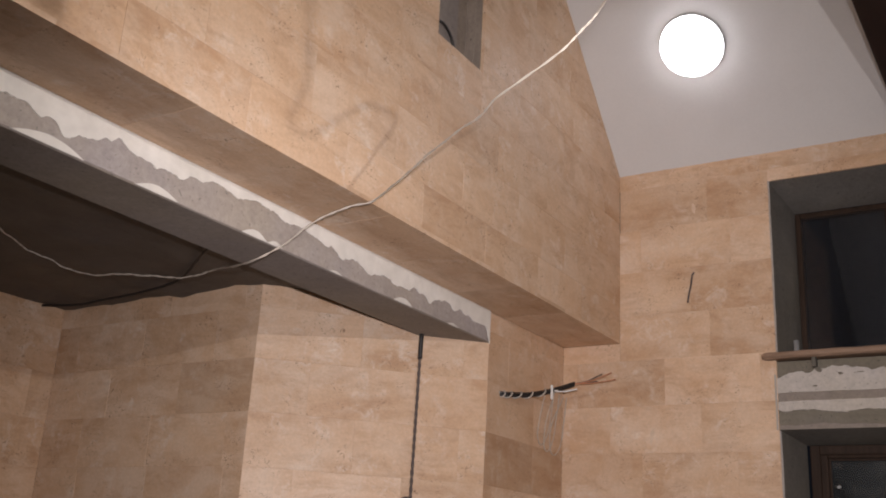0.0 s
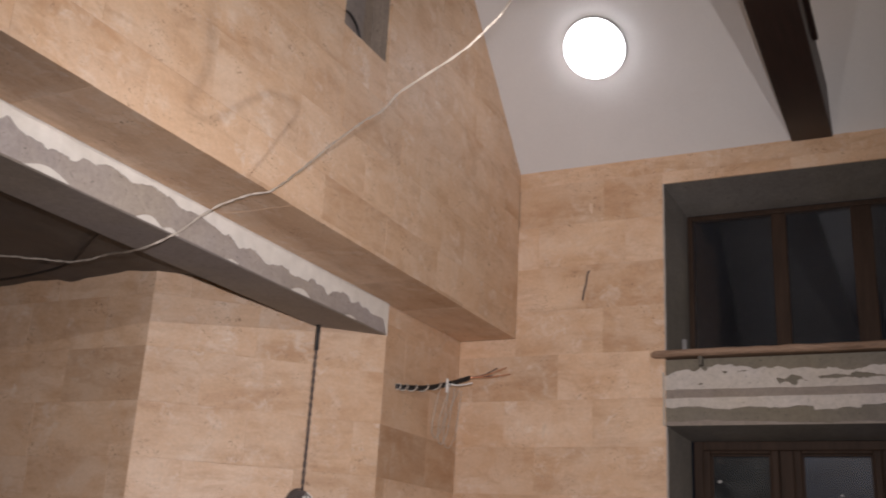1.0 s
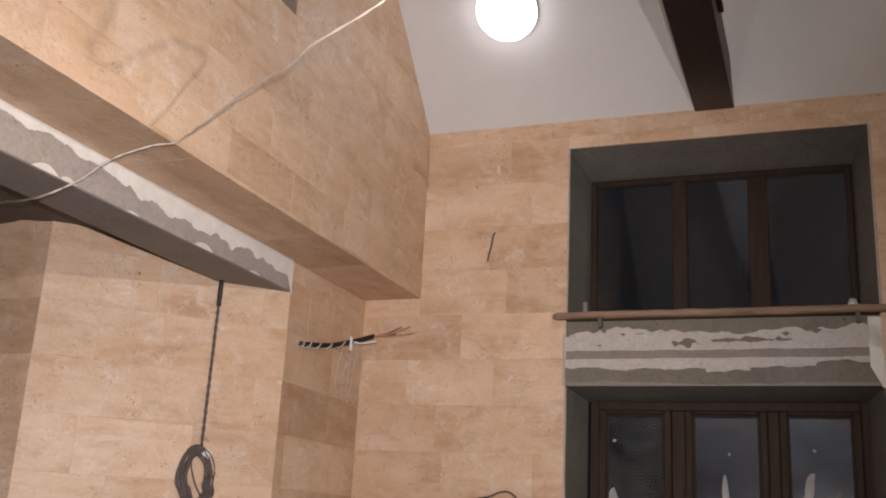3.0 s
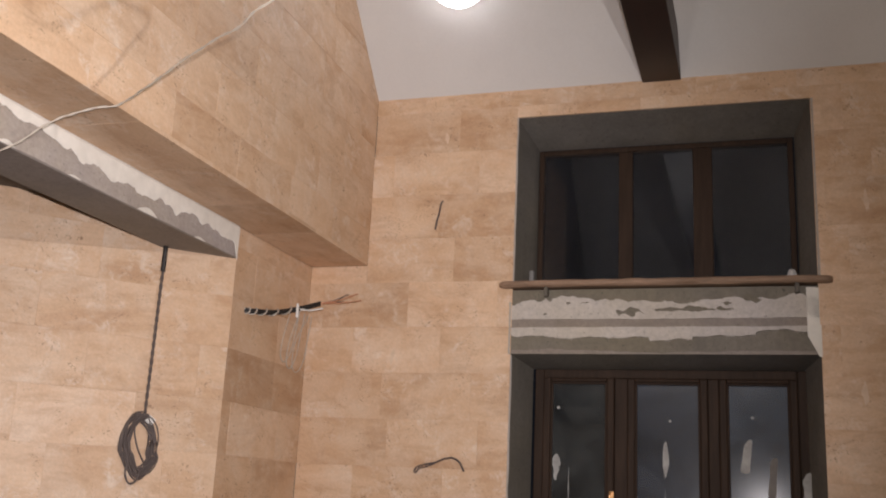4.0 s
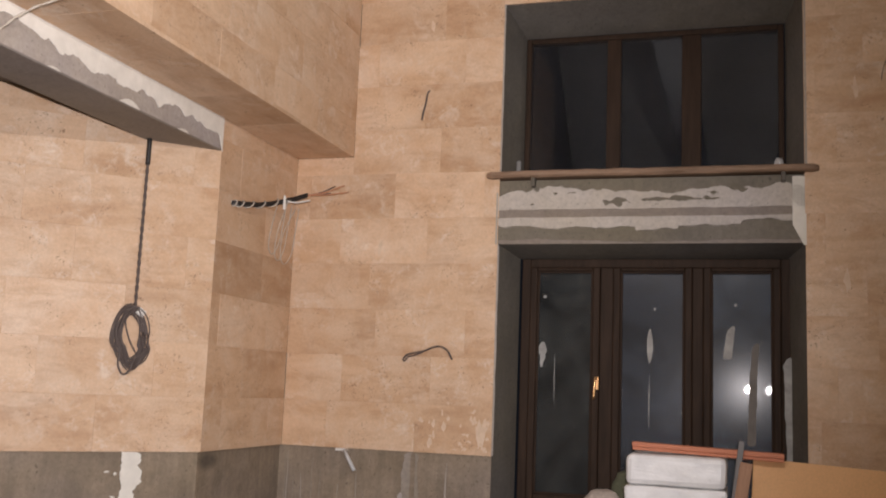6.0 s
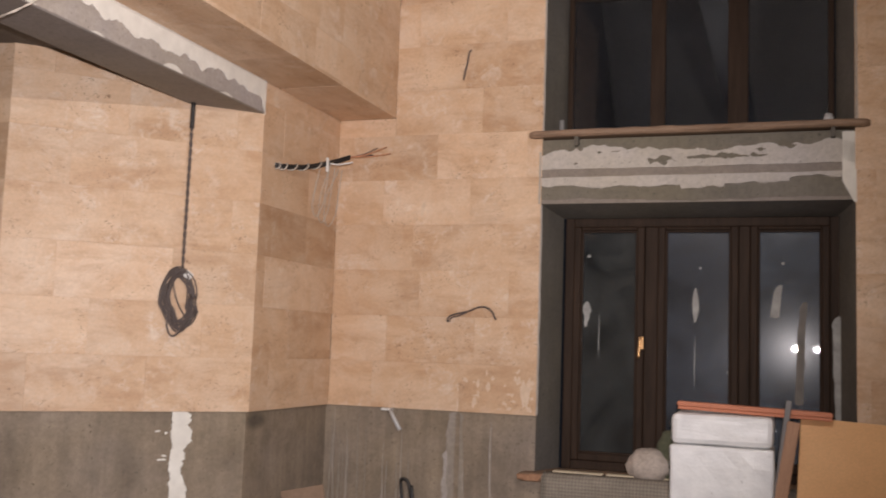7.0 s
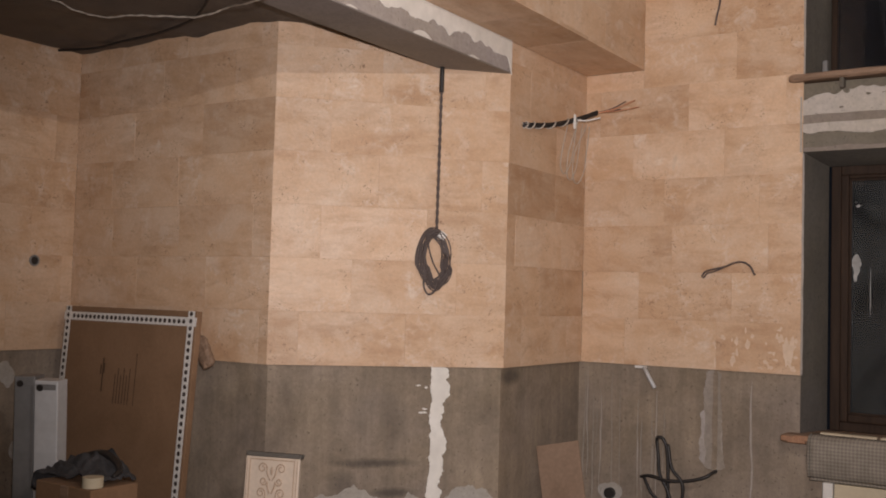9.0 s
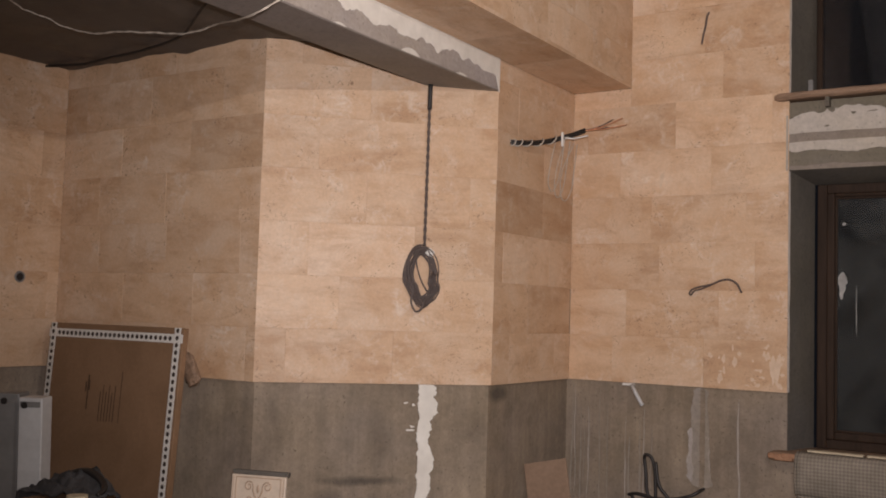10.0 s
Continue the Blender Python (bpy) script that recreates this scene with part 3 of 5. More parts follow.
def window(name, x0, x1, z0, z1, mull, sash, dirt_mat, label):
    """A wooden window with three lights: x0..z1 the frame's outside, mull the mullions' x, sash: the lights have sashes of their own."""
    w = thing(name, label, "window", kind="structure")
    t = 0.055 if sash else 0.034
    bar(w, "window_frame", x0, x0 + t, Y_F, Y_F + 0.09, z0, z1)
    bar(w, "window_frame", x1 - t, x1, Y_F, Y_F + 0.09, z0, z1)
    bar(w, "window_frame", x0 + t, x1 - t, Y_F + 0.002, Y_F + 0.09, z1 - t, z1)
    bar(w, "window_frame", x0 + t, x1 - t, Y_F + 0.002, Y_F + 0.09, z0, z0 + t)
    edges = [x0 + t]
    for x, half in mull:
        bar(w, "mullion", x - half, x + half, Y_F + 0.004, Y_F + 0.088, z0 + t, z1 - t)
        edges += [x - half, x + half]
    edges.append(x1 - t)
    for k, (a, b) in enumerate(zip(edges[0::2], edges[1::2])):
        s = sash
        lo, hi = z0 + t, z1 - t
        h = s * 0.5
        if s:
            light = thing("casement", "", "")
            light.parent = w
            for n, q in (("stile", (a, a + s, lo, hi)), ("stile", (b - s, b, lo, hi)), ("rail", (a + s, b - s, hi - h, hi)), ("rail", (a + s, b - s, lo, lo + s))):
                bar(light, n, q[0], q[1], Y_F - 0.014, Y_F + 0.05, q[2], q[3], bevel=0.009)
            for n, q in (("bead", (a + s, a + s + 0.012, lo + s, hi - h)), ("bead", (b - s - 0.012, b - s, lo + s, hi - h)), ("bead", (a + s + 0.012, b - s - 0.012, hi - h - 0.012, hi - h)), ("bead", (a + s + 0.012, b - s - 0.012, lo + s, lo + s + 0.012))):
                bar(light, n, q[0], q[1], Y_F + 0.004, Y_F + 0.03, q[2], q[3], bevel=0.003)
            owner = light
        else:
            owner = w
        for dy in (0.032, 0.052):
            g = part("pane", boxes(((a + s, Y_F + dy, lo + s), (b - s, Y_F + dy + 0.004, hi - h))), dirt_mat[k] if dy < 0.04 else M_GLASS_UP, owner)
            if dy > 0.04 and s:
                cx, cy = (a + b) / 2, Y_F + dy
                g.matrix_basis = Matrix.Translation((cx, cy, 0)) @ pose(0, 0, 0, 0, 0, -1.1) @ Matrix.Translation((-cx, -cy, 0))
            g.visible_shadow = False
    return w


window("window_1", -1.362, 0.256, 2.957, 3.925, ((-0.785, 0.045), (-0.298, 0.06)), 0.0, [M_GLASS_UP] * 3, "dark brown wooden upper window with three lights at night")
window("window_2", -1.352, 0.282, 0.877, 2.45, ((-0.810, 0.040), (-0.256, 0.032)), 0.047, M_GLASS_LOW, "brown wooden casement window with dusty panes at night")

# ---- plaster and patches on the structure ----
face = frame_matrix((X_R + 0.001, Y_BACK, Z_B), (0, 1, 0), (0, 0, 1))
LB, HB = Y_1 - Y_BACK, Z_S - Z_B
ragged("skim_coat", beam, face, LB - 0.004, 0.006, HB - 0.001, M_BEAM, 0.003, 1, 0.003, 0.0, step=0.03)
face = frame_matrix((X_R + 0.004, Y_BACK, Z_B), (0, 1, 0), (0, 0, 1))
ragged("white_filler", beam, face, LB - 0.004, lambda u: 0.102 + 0.024 * math.sin(u * 2.3 + 0.4) - 0.10 * max(0, (u - LB + 0.05) / 0.05), HB - 0.001, M_WHITE, 0.004, 4, 0.050, 0.0, step=0.005, freq=5.5, label="ragged white filler along the top of the beam")
for k, (y, w, h) in enumerate(((1.75, 0.30, 0.035), (2.28, 0.22, 0.03), (2.86, 0.16, 0.03), (3.02, 0.10, 0.02), (3.45, 0.1, 0.012), (3.98, 0.17, 0.028), (4.5, 0.12, 0.015), (1.2, 0.3, 0.04), (0.6, 0.25, 0.03))):
    ragged("filler_patch", beam, face @ Matrix.Translation((y - Y_BACK, 0.0, 0)), w, 0.004, lambda u, w=w, h=h: 0.004 + h * math.sin(math.pi * min(1, max(0, u / w))), M_WHITE, 0.003, 20 + k, 0.0, 0.004, step=0.006)

# lintel between the windows: white plaster with a groove and ragged grey showing through
lint = frame_matrix((UW[0] - 0.002, yw - 0.013, LW[3]), (1, 0, 0), (0, 0, 1))
LL = UW[1] - UW[0] + 0.004
ragged("plaster_band", wall_north, lint, LL, lambda u: 0.108 + 0.012 * math.sin(u * 3.0 + 2.6) + (0.016 if u > 1.46 else 0.0) - (0.02 if 0.85 < u < 1.1 else 0.0), 0.165, M_LIME, 0.008, 31, 0.022, 0.003, step=0.005, freq=6.0, label="whitish lime plaster")
ragged("plaster_band", wall_north, lint, LL, 0.214, lambda u: 0.330 + 0.012 * math.sin(u * 4.0 + 1.0) - 0.03 * max(0, 1 - u / 0.3), M_LIME, 0.009, 32, 0.004, 0.034, step=0.005, freq=6.5, label="whitish lime plaster")
ragged("plaster_groove", wall_north, lint, LL, 0.163, 0.216, M_SOFFIT, 0.002, 33, 0.002, 0.002, step=0.03, label="grey recessed groove")
ragged("plaster_lip", wall_north, lint, LL, 0.001, lambda u: 0.018 + 0.008 * math.sin(u * 5), M_SOFFIT, 0.003, 34, 0.0, 0.01, step=0.006, freq=8.0)
for k, (u, v, w, h) in enumerate(((0.65, 0.262, 0.17, 0.038), (0.70, 0.24, 0.07, 0.03), (0.88, 0.268, 0.36, 0.016), (1.05, 0.272, 0.10, 0.022), (1.24, 0.268, 0.10, 0.02), (1.255, 0.305, 0.075, 0.045), (1.39, 0.325, 0.11, 0.03), (0.20, 0.248, 0.03, 0.012), (0.345, 0.315, 0.03, 0.02), (0.22, 0.345, 0.04, 0.03), (0.43, 0.318, 0.06, 0.012))):
    ragged("bare_patch", wall_north, lint @ Matrix.Translation((u, v, 0.0085 + 0.0007 * k)), w, -h / 2, h / 2, M_OLIVE, 0.0015, 40 + k, h * 0.8, h * 0.8, ends=0.03, step=0.004, freq=16)
ragged("white_edge", wall_north, lint @ Matrix.Translation((LL - 0.07, -0.01, 0.004)), 0.075, lambda u: 0.0 + 0.12 * max(0, 1 - u / 0.06), 0.40, M_WHITE, 0.005, 51, 0.02, 0.01, step=0.004)
ragged("white_edge", wall_north, frame_matrix((UW[0] - 0.016, Y_W - 0.001, LW[3]), (1, 0, 0), (0, 0, 1)), 0.011, 0.0, 0.30, M_GREYPL, 0.003, 52, 0.01, 0.03, step=0.004)
# crumbly pale mortar edges of the openings, left by the tiler
for x, z0, z1, sd in ((UW[0] - 0.008, 2.95, 4.07, 61), (UW[1] - 0.004, 2.95, 4.07, 62), (LW[0] - 0.006, 1.21, 2.5, 63)):
    ragged("mortar_edge", wall_north, frame_matrix((x + 0.012, Y_W + 0.001, z0), (0, 0, 1), (-1, 0, 0)), z1 - z0, -0.006, 0.005, M_RUN, 0.002, sd, 0.002, 0.002, step=0.008, freq=9)

# white filler line on the slanted face, from the hanging cable to the floor
DU = Vector((S2, S2, 0))
dn = Vector((S2, -S2, 0))
dlen = SLANT / S2


def on_slant(u, z, off=0.0):
    """A point on the slanted face, u metres from its outer corner."""
    return Vector((X_2, Y_2, z)) + DU * u + dn * off


chase = frame_matrix(on_slant(0.945, Z_CLAD - 0.001, -0.010), (0, 0, -1), DU)
ragged("filled_chase", wall_corner, chase, Z_CLAD - 0.01, lambda u: -0.040 + 0.016 * math.sin(u * 3 + 1), lambda u: 0.040 + 0.018 * math.sin(u * 3 + 1) + 0.018 * math.sin(u * 17), M_WHITE, 0.005, 71, 0.018, 0.030, step=0.004, freq=16, label="white filler in a cable chase")
for k, (u, z, w) in enumerate(((0.83, 1.10, 0.03), (0.87, 0.97, 0.03), (0.85, 0.95, 0.05), (0.88, 1.09, 0.02))):
    ragged("filler_patch", wall_corner, frame_matrix(on_slant(u, z, -0.010), DU, (0, 0, 1)), w, -0.006, 0.006, M_WHITE, 0.003, 80 + k, 0.006, 0.006, ends=0.012, step=0.003, freq=30)
for k, (u, z, w, h) in enumerate(((0.25, 0.45, 0.5, 0.10), (1.0, 0.48, 0.3, 0.13), (0.6, 0.43, 0.35, 0.08))):
    ragged("pale_smear", wall_corner, frame_matrix(on_slant(u, z, -0.012), DU, (0, 0, 1)), w, -h, h * 0.6, M_GREYPL, 0.002, 90 + k, 0.05, 0.06, ends=0.1, step=0.006, freq=9)

# pale cement runs on the window wall: a filled double chase, then thin drips
def run_down(x, z0, z1, w, off, seed, mat=None, ends=0.12, edge=0.5, freq=7, stray=0.0):
    def drift(u):
        return stray * noise.fractal((u * 2.2, seed * 3.1, 0.0), 0.9, 2.0, 3)
    ragged("cement_run", wall_north, frame_matrix((x, yw + 0.001 - off, z1), (0, 0, -1), (1, 0, 0)), z1 - z0, lambda u: drift(u) - w, lambda u: drift(u) + w, mat or M_RUN, 0.003, seed, w * edge, w * edge, ends=ends, step=0.006, freq=freq)


run_down(-1.970, 0.60, Z_CLAD - 0.002, 0.058, 0.0012, 100, M_DRIP, 0.02, 0.45, 5)
run_down(-1.985, 0.61, 0.98, 0.070, 0.0006, 102, M_RUN, 0.05, 0.3, 9)
run_down(-1.960, 0.60, Z_CLAD - 0.002, 0.016, 0.0032, 101, M_CONC, 0.02, 0.2)
rr = random.Random(11)
for k, (x, w) in enumerate(((-2.455, 0.006), (-2.425, 0.010), (-2.36, 0.009), (-2.33, 0.005), (-2.28, 0.006), (-2.83, 0.006), (-2.80, 0.004), (-2.765, 0.007), (-2.74, 0.004), (-2.71, 0.005), (-2.63, 0.003), (-2.575, 0.003), (-1.74, 0.008))):
    z1 = Z_CLAD - 0.004 - rr.uniform(0.0, 0.25) - (0.10 if -2.5 < x < -2.2 else 0)
    run_down(x, rr.uniform(0.15, 0.55), z1, w * 0.7, 0.0012 + 0.0002 * k, 110 + k, M_DRIP if k % 3 else M_RUN, 0.35, 0.9, 6, 0.012)


# pale patches on the cement of the end wall
for k, (y, z, w, h) in enumerate(((3.55, 1.05, 0.13, 0.14), (3.42, 0.72, 0.10, 0.25), (3.66, 0.60, 0.16, 0.12), (3.3, 0.40, 0.2, 0.16))):
    ragged("pale_smear", wall_west, frame_matrix((X_3 - SKIN + 0.001 + 0.0015 * k, y, z), (0, 1, 0), (0, 0, 1)), w, -h / 2, h / 2, M_GREYPL, 0.002, 170 + k, 0.05, 0.05, ends=0.05, step=0.005, freq=11)

# chalky mortar smears left on the tiles: many small rubs thickening towards the opening
rh = random.Random(21)
rubs = [(-1.56, 1.33, 0.05, 0.10), (-1.53, 1.30, 0.04, 0.12), (-1.60, 1.40, 0.05, 0.05), (-2.25, 2.50, 0.03, 0.10), (-1.95, 3.95, 0.03, 0.05), (0.62, 3.4, 0.03, 0.12), (0.55, 2.3, 0.04, 0.09)]
for k in range(46):
    t = rh.random() ** 2
    rubs.append((-1.49 - 0.62 * t, 1.23 + rh.random() ** 1.5 * 0.24, rh.uniform(0.012, 0.035), rh.uniform(0.008, 0.05)))
laid = []
for k, (x, z, w, h) in enumerate(rubs):
    z = max(z, Z_CLAD + 1.2 * h)
    w = min(w, LW[0] - 0.012 - x) if x < LW[0] else w
    if w < 0.008:
        continue
    level = 0
    while any(n == level and abs(x - p) < 0.13 and abs(z - q) < 1.4 * (h + g) for p, q, g, n in laid):
        level += 1
    laid.append((x, z, h, level))
    if level < 7:
        ragged("mortar_smear", wall_north, frame_matrix((x, Y_W - 0.0012 - 0.0007 * level, z), (1, 0, 0), (0, 0, 1)), w, -h / 2, h / 2, M_HAZE, 0.0005, 180 + k, h * 0.7, h * 0.7, ends=w * 0.5, step=0.002, freq=30)

# ---- niche wiring ----
tagged(part("niche_plate", boxes(((xo - 0.098, NY0 + 0.01, NZ0 + 0.01), (xo - 0.09, NY1 - 0.10, NZ1 - 0.01)), bevel=0.002), M_SOFFIT, wall_upper), "grey back plate in the wall niche")
ragged("niche_edge", wall_upper, frame_matrix((xo - 0.098, NY1 - 0.002, NZ0), (0, 0, 1), (1, 0, 0)), NZ1 - NZ0, 0.0, 0.05, M_BEAM, 0.004, 120, 0.0, 0.02, step=0.006)
cable("niche_cable", [(xo - 0.085, 3.66, 4.16), (xo - 0.05, 3.68, 4.25), (xo - 0.04, 3.76, 4.29), (xo - 0.045, 3.86, 4.26), (xo - 0.05, 3.90, 4.19), (xo - 0.06, 3.88, 4.155)], 0.008, M_BLACK, "black cable loop lying in the wall niche")

# ---- hanging cable with its coil ----
hang = thing("hanging_cable", "twisted dark cable hanging from the beam with a tied coil", "cable")
UC = 0.922
top_pt, bot_pt = on_slant(UC, 2.905, 0.035), on_slant(UC - 0.005, 1.985, 0.03)
for ph in (0.0, math.pi):
    pts = []
    for i in range(161):
        t = i / 160
        p = top_pt.lerp(bot_pt, t)
        q = ph + t * 2 * math.pi * 10
        pts.append(p + 0.0038 * (math.cos(q) * DU + math.sin(q) * dn))
    part("strand", tube(bmesh.new(), pts, 0.006, 6), M_CABLE, hang, "", True)
part("sleeve", tube(bmesh.new(), [top_pt.lerp(bot_pt, t / 8 * 0.16) for t in range(9)], 0.0135, 10), M_BLACK, hang, "black sleeve", True)
rnd = random.Random(5)
for k in range(20):
    ru, rv = 0.086 + rnd.uniform(-0.034, 0.012), 0.150 + rnd.uniform(-0.028, 0.012)
    cu, cz, off = UC - 0.018 + rnd.uniform(-0.01, 0.012), 1.815 + rnd.uniform(-0.012, 0.01), 0.012 + 0.0020 * k
    ph, tilt = rnd.uniform(0, 6.28), rnd.uniform(-0.12, 0.12)
    pts = []
    for i in range(49):
        a = 2 * math.pi * i / 48
        w = 1 + 0.05 * math.sin(3 * a + ph)
        u, v = ru * w * math.cos(a), rv * w * math.sin(a)
        u, v = u * math.cos(tilt) - v * math.sin(tilt), u * math.sin(tilt) + v * math.cos(tilt)
        pts.append(on_slant(cu + u + 0.012 * (v < -0.05), cz + v, off + 0.006 * math.sin(2 * a + ph)))
    part("loop", tube(bmesh.new(), pts, 0.0042, 6), M_CABLE, hang, "", True)
pts = smooth_path([on_slant(UC - 0.06, 1.76, 0.05), on_slant(UC - 0.075, 1.67, 0.05), on_slant(UC - 0.05, 1.615, 0.05), on_slant(UC - 0.015, 1.63, 0.05), on_slant(UC + 0.0, 1.68, 0.05)], 8)
part("tail", tube(bmesh.new(), pts, 0.006, 6), M_CABLE, hang, "", True)
pts = smooth_path([on_slant(UC - 0.02, 1.945, 0.055), on_slant(UC - 0.055, 1.90, 0.06), on_slant(UC - 0.03, 1.80, 0.06), on_slant(UC + 0.015, 1.72, 0.055)], 8)
part("inner_strand", tube(bmesh.new(), pts, 0.005, 6), M_CABLE, hang, "", True)
wrap = boxes(((-0.022, -0.02, -0.018), (0.022, 0.02, 0.018)), bevel=0.006, m=frame_matrix(on_slant(UC + 0.025, 1.945, 0.035), DU, (0, 0, 1)) @ pose(0, 0, 0, 0, 0, -35))
part("tape_wrap", wrap, M_TAPE, hang, "white tape")

# ---- bundle of wires out of the return wall ----
bund = thing("wire_bundle", "taped bundle of dark supply wires sticking out of the wall", "cable")
path = smooth_path([(X_R - 0.02, 5.13, 2.632), (X_R + 0.04, 5.18, 2.630), (X_R + 0.10, 5.34, 2.655), (X_R + 0.17, 5.55, 2.722), (X_R + 0.23, 5.66, 2.772)], 10)
for dx, dz in ((-0.008, 0.0), (0.006, 0.007), (0.006, -0.008)):
    part("wire", tube(bmesh.new(), [p + Vector((dx, 0, dz)) for p in path], 0.0085, 7), M_BLACK, bund, "", True)
hel = []
for i in range(141):
    t = i / 140 * (len(path) - 12)
    p = path[int(t)].lerp(path[min(int(t) + 1, len(path) - 1)], t - int(t))
    q = i / 140 * 2 * math.pi * 6
    hel.append(p + 0.019 * Vector((math.cos(q), 0, math.sin(q))))
part("white_lacing", tube(bmesh.new(), hel, 0.005, 6), M_WIRE, bund, "white lacing wire", True)
end = path[-1]
for k, (dx, dy, dz) in enumerate(((0.20, 0.13, 0.085), (0.22, 0.15, 0.045), (0.15, 0.1, 0.075), (0.12, 0.1, 0.03))):
    part("bare_end", tube(bmesh.new(), smooth_path([end, end + Vector((dx * 0.5, dy * 0.5, dz * 0.35)), end + Vector((dx, dy, dz))], 6), 0.0035, 6), M_COPPER if k < 2 else M_CABLE, bund, "", True)
tie_at = path[-13]
part("cable_tie", boxes(((-0.007, -0.007, -0.06), (0.007, 0.007, 0.028)), bevel=0.003, m=Matrix.Translation(tie_at + Vector((0.01, -0.025, 0)))), M_TAPE, bund, "white cable tie")
part("white_end", tube(bmesh.new(), smooth_path([tie_at, tie_at + Vector((0.06, 0.03, -0.005)), tie_at + Vector((0.14, 0.06, 0.012))], 6), 0.005, 6), M_TAPE, bund, "", True)
for k, (y, z, w) in enumerate(((5.52, 2.40, 0.06), (5.60, 2.37, 0.05), (5.70, 2.36, 0.07))):
    pts = smooth_path([(X_R + 0.12 + 0.02 * k, y - w * 0.4, 2.70), (X_R + 0.10, y - w, 2.52), (X_R + 0.085, y - w * 0.8, z + 0.02), (X_R + 0.09, y, z - 0.02), (X_R + 0.11, y + w * 0.6, z + 0.05), (X_R + 0.13, y + w * 0.6, 2.55), (X_R + 0.16, y + w * 0.2, 2.70)], 8)
    part("thin_loop", tube(bmesh.new(), pts, 0.0030, 6), M_WIRE, bund, "", True)

# ---- short wire ends on the window wall ----
def wire_end(points, r=0.006):
    return cable("wire_end", points, r, M_CABLE, "short dark wire end sticking out of the tiles")


wire_end([(-1.945, 6.01, 3.525), (-1.945, 5.965, 3.49), (-1.952, 5.955, 3.42), (-1.965, 5.955, 3.37), (-1.975, 5.96, 3.315)])
wire_end([(-1.73, 6.01, 1.79), (-1.722, 5.97, 1.79), (-1.745, 5.965, 1.835), (-1.79, 5.965, 1.86), (-1.84, 5.965, 1.855), (-1.90, 5.965, 1.83), (-1.97, 5.965, 1.815), (-2.015, 5.965, 1.80), (-2.035, 5.965, 1.775)])
wire_end([(-1.90, 5.955, 1.825), (-1.96, 5.95, 1.80), (-2.0, 5.955, 1.79), (-2.02, 5.955, 1.765), (-2.036, 5.96, 1.775)], 0.005)
wire_end([(0.86, 6.01, 3.60), (0.85, 5.96, 3.60), (0.80, 5.955, 3.56), (0.775, 5.96, 3.49), (0.768, 5.96, 3.44)], 0.0022)
wire_end([(0.80, 6.01, 2.02), (0.79, 5.96, 2.02), (0.80, 5.955, 1.99)], 0.0022)

# ---- long white wire slung from one bulb into the low bay ----
slung = [(-4.25, 2.55, 3.10), (-4.38, 2.78, 3.088), (-4.438, 2.919, 3.075), (-4.44, 3.0, 3.055), (-4.384, 3.075, 3.03), (-4.306, 3.153, 2.985), (-4.155, 3.191, 2.955), (-3.982, 3.206, 2.945), (-3.839, 3.242, 2.93), (-3.684, 3.283, 2.915), (-3.52, 3.274, 2.905), (-3.338, 3.223, 2.9),
         (-2.839, 2.917, 2.785), (-2.71, 2.97, 2.86), (-2.61, 3.001, 2.943), (-2.489, 3.046, 3.011), (-2.361, 3.103, 3.054), (-2.196, 3.026, 3.074), (-2.036, 2.943, 3.1),
         (-1.808, 2.818, 3.123), (-1.63, 2.714, 3.12), (-1.514, 2.637, 3.136), (-1.278, 2.574, 3.197), (-1.188, 2.571, 3.26), (-1.137, 2.594, 3.332), (-1.02, 2.45, 3.31),
         (-0.86, 2.25, 3.19), (-0.79, 2.19, 3.19), (-0.725, 2.19, 3.23), (-0.65, 2.17, 3.265), (-0.42, 2.08, 3.33), (-0.2, 2.02, 3.31), (-0.1, 2.0, 3.275)]
wiggle = [Vector(p) for p in smooth_path(slung, 10)]
wiggle = [p + Vector((0, 0.4, 1)) * 0.007 * noise.noise((i * 0.21, 4.2, 1.0)) for i, p in enumerate(wiggle)]
for ph in (0.0, math.pi):
    pts = [p + 0.0023 * Vector((0, math.cos(ph + i * 0.8), math.sin(ph + i * 0.8))) for i, p in enumerate(wiggle)]
    ob = part("slung_wire" if ph == 0 else "second_core", tube(bmesh.new(), pts, 0.0027, 6), M_WIRE, None if ph == 0 else slung_wire, "", True)
    if ph == 0:
        slung_wire = tagged(ob, "thin white twisted wire slung under the ceilings", "wire")
cable("ceiling_cable", [(X_3 + 0.02, 3.85, 3.085), (-5.2, 3.90, 3.075), (-4.9, 3.86, 3.07), (-4.5, 3.80, 3.06), (-4.1, 3.70, 3.065), (-3.7, 3.45, 3.07), (-3.3, 3.2, 3.075)], 0.009, M_BLACK, "black cable along the low ceiling")

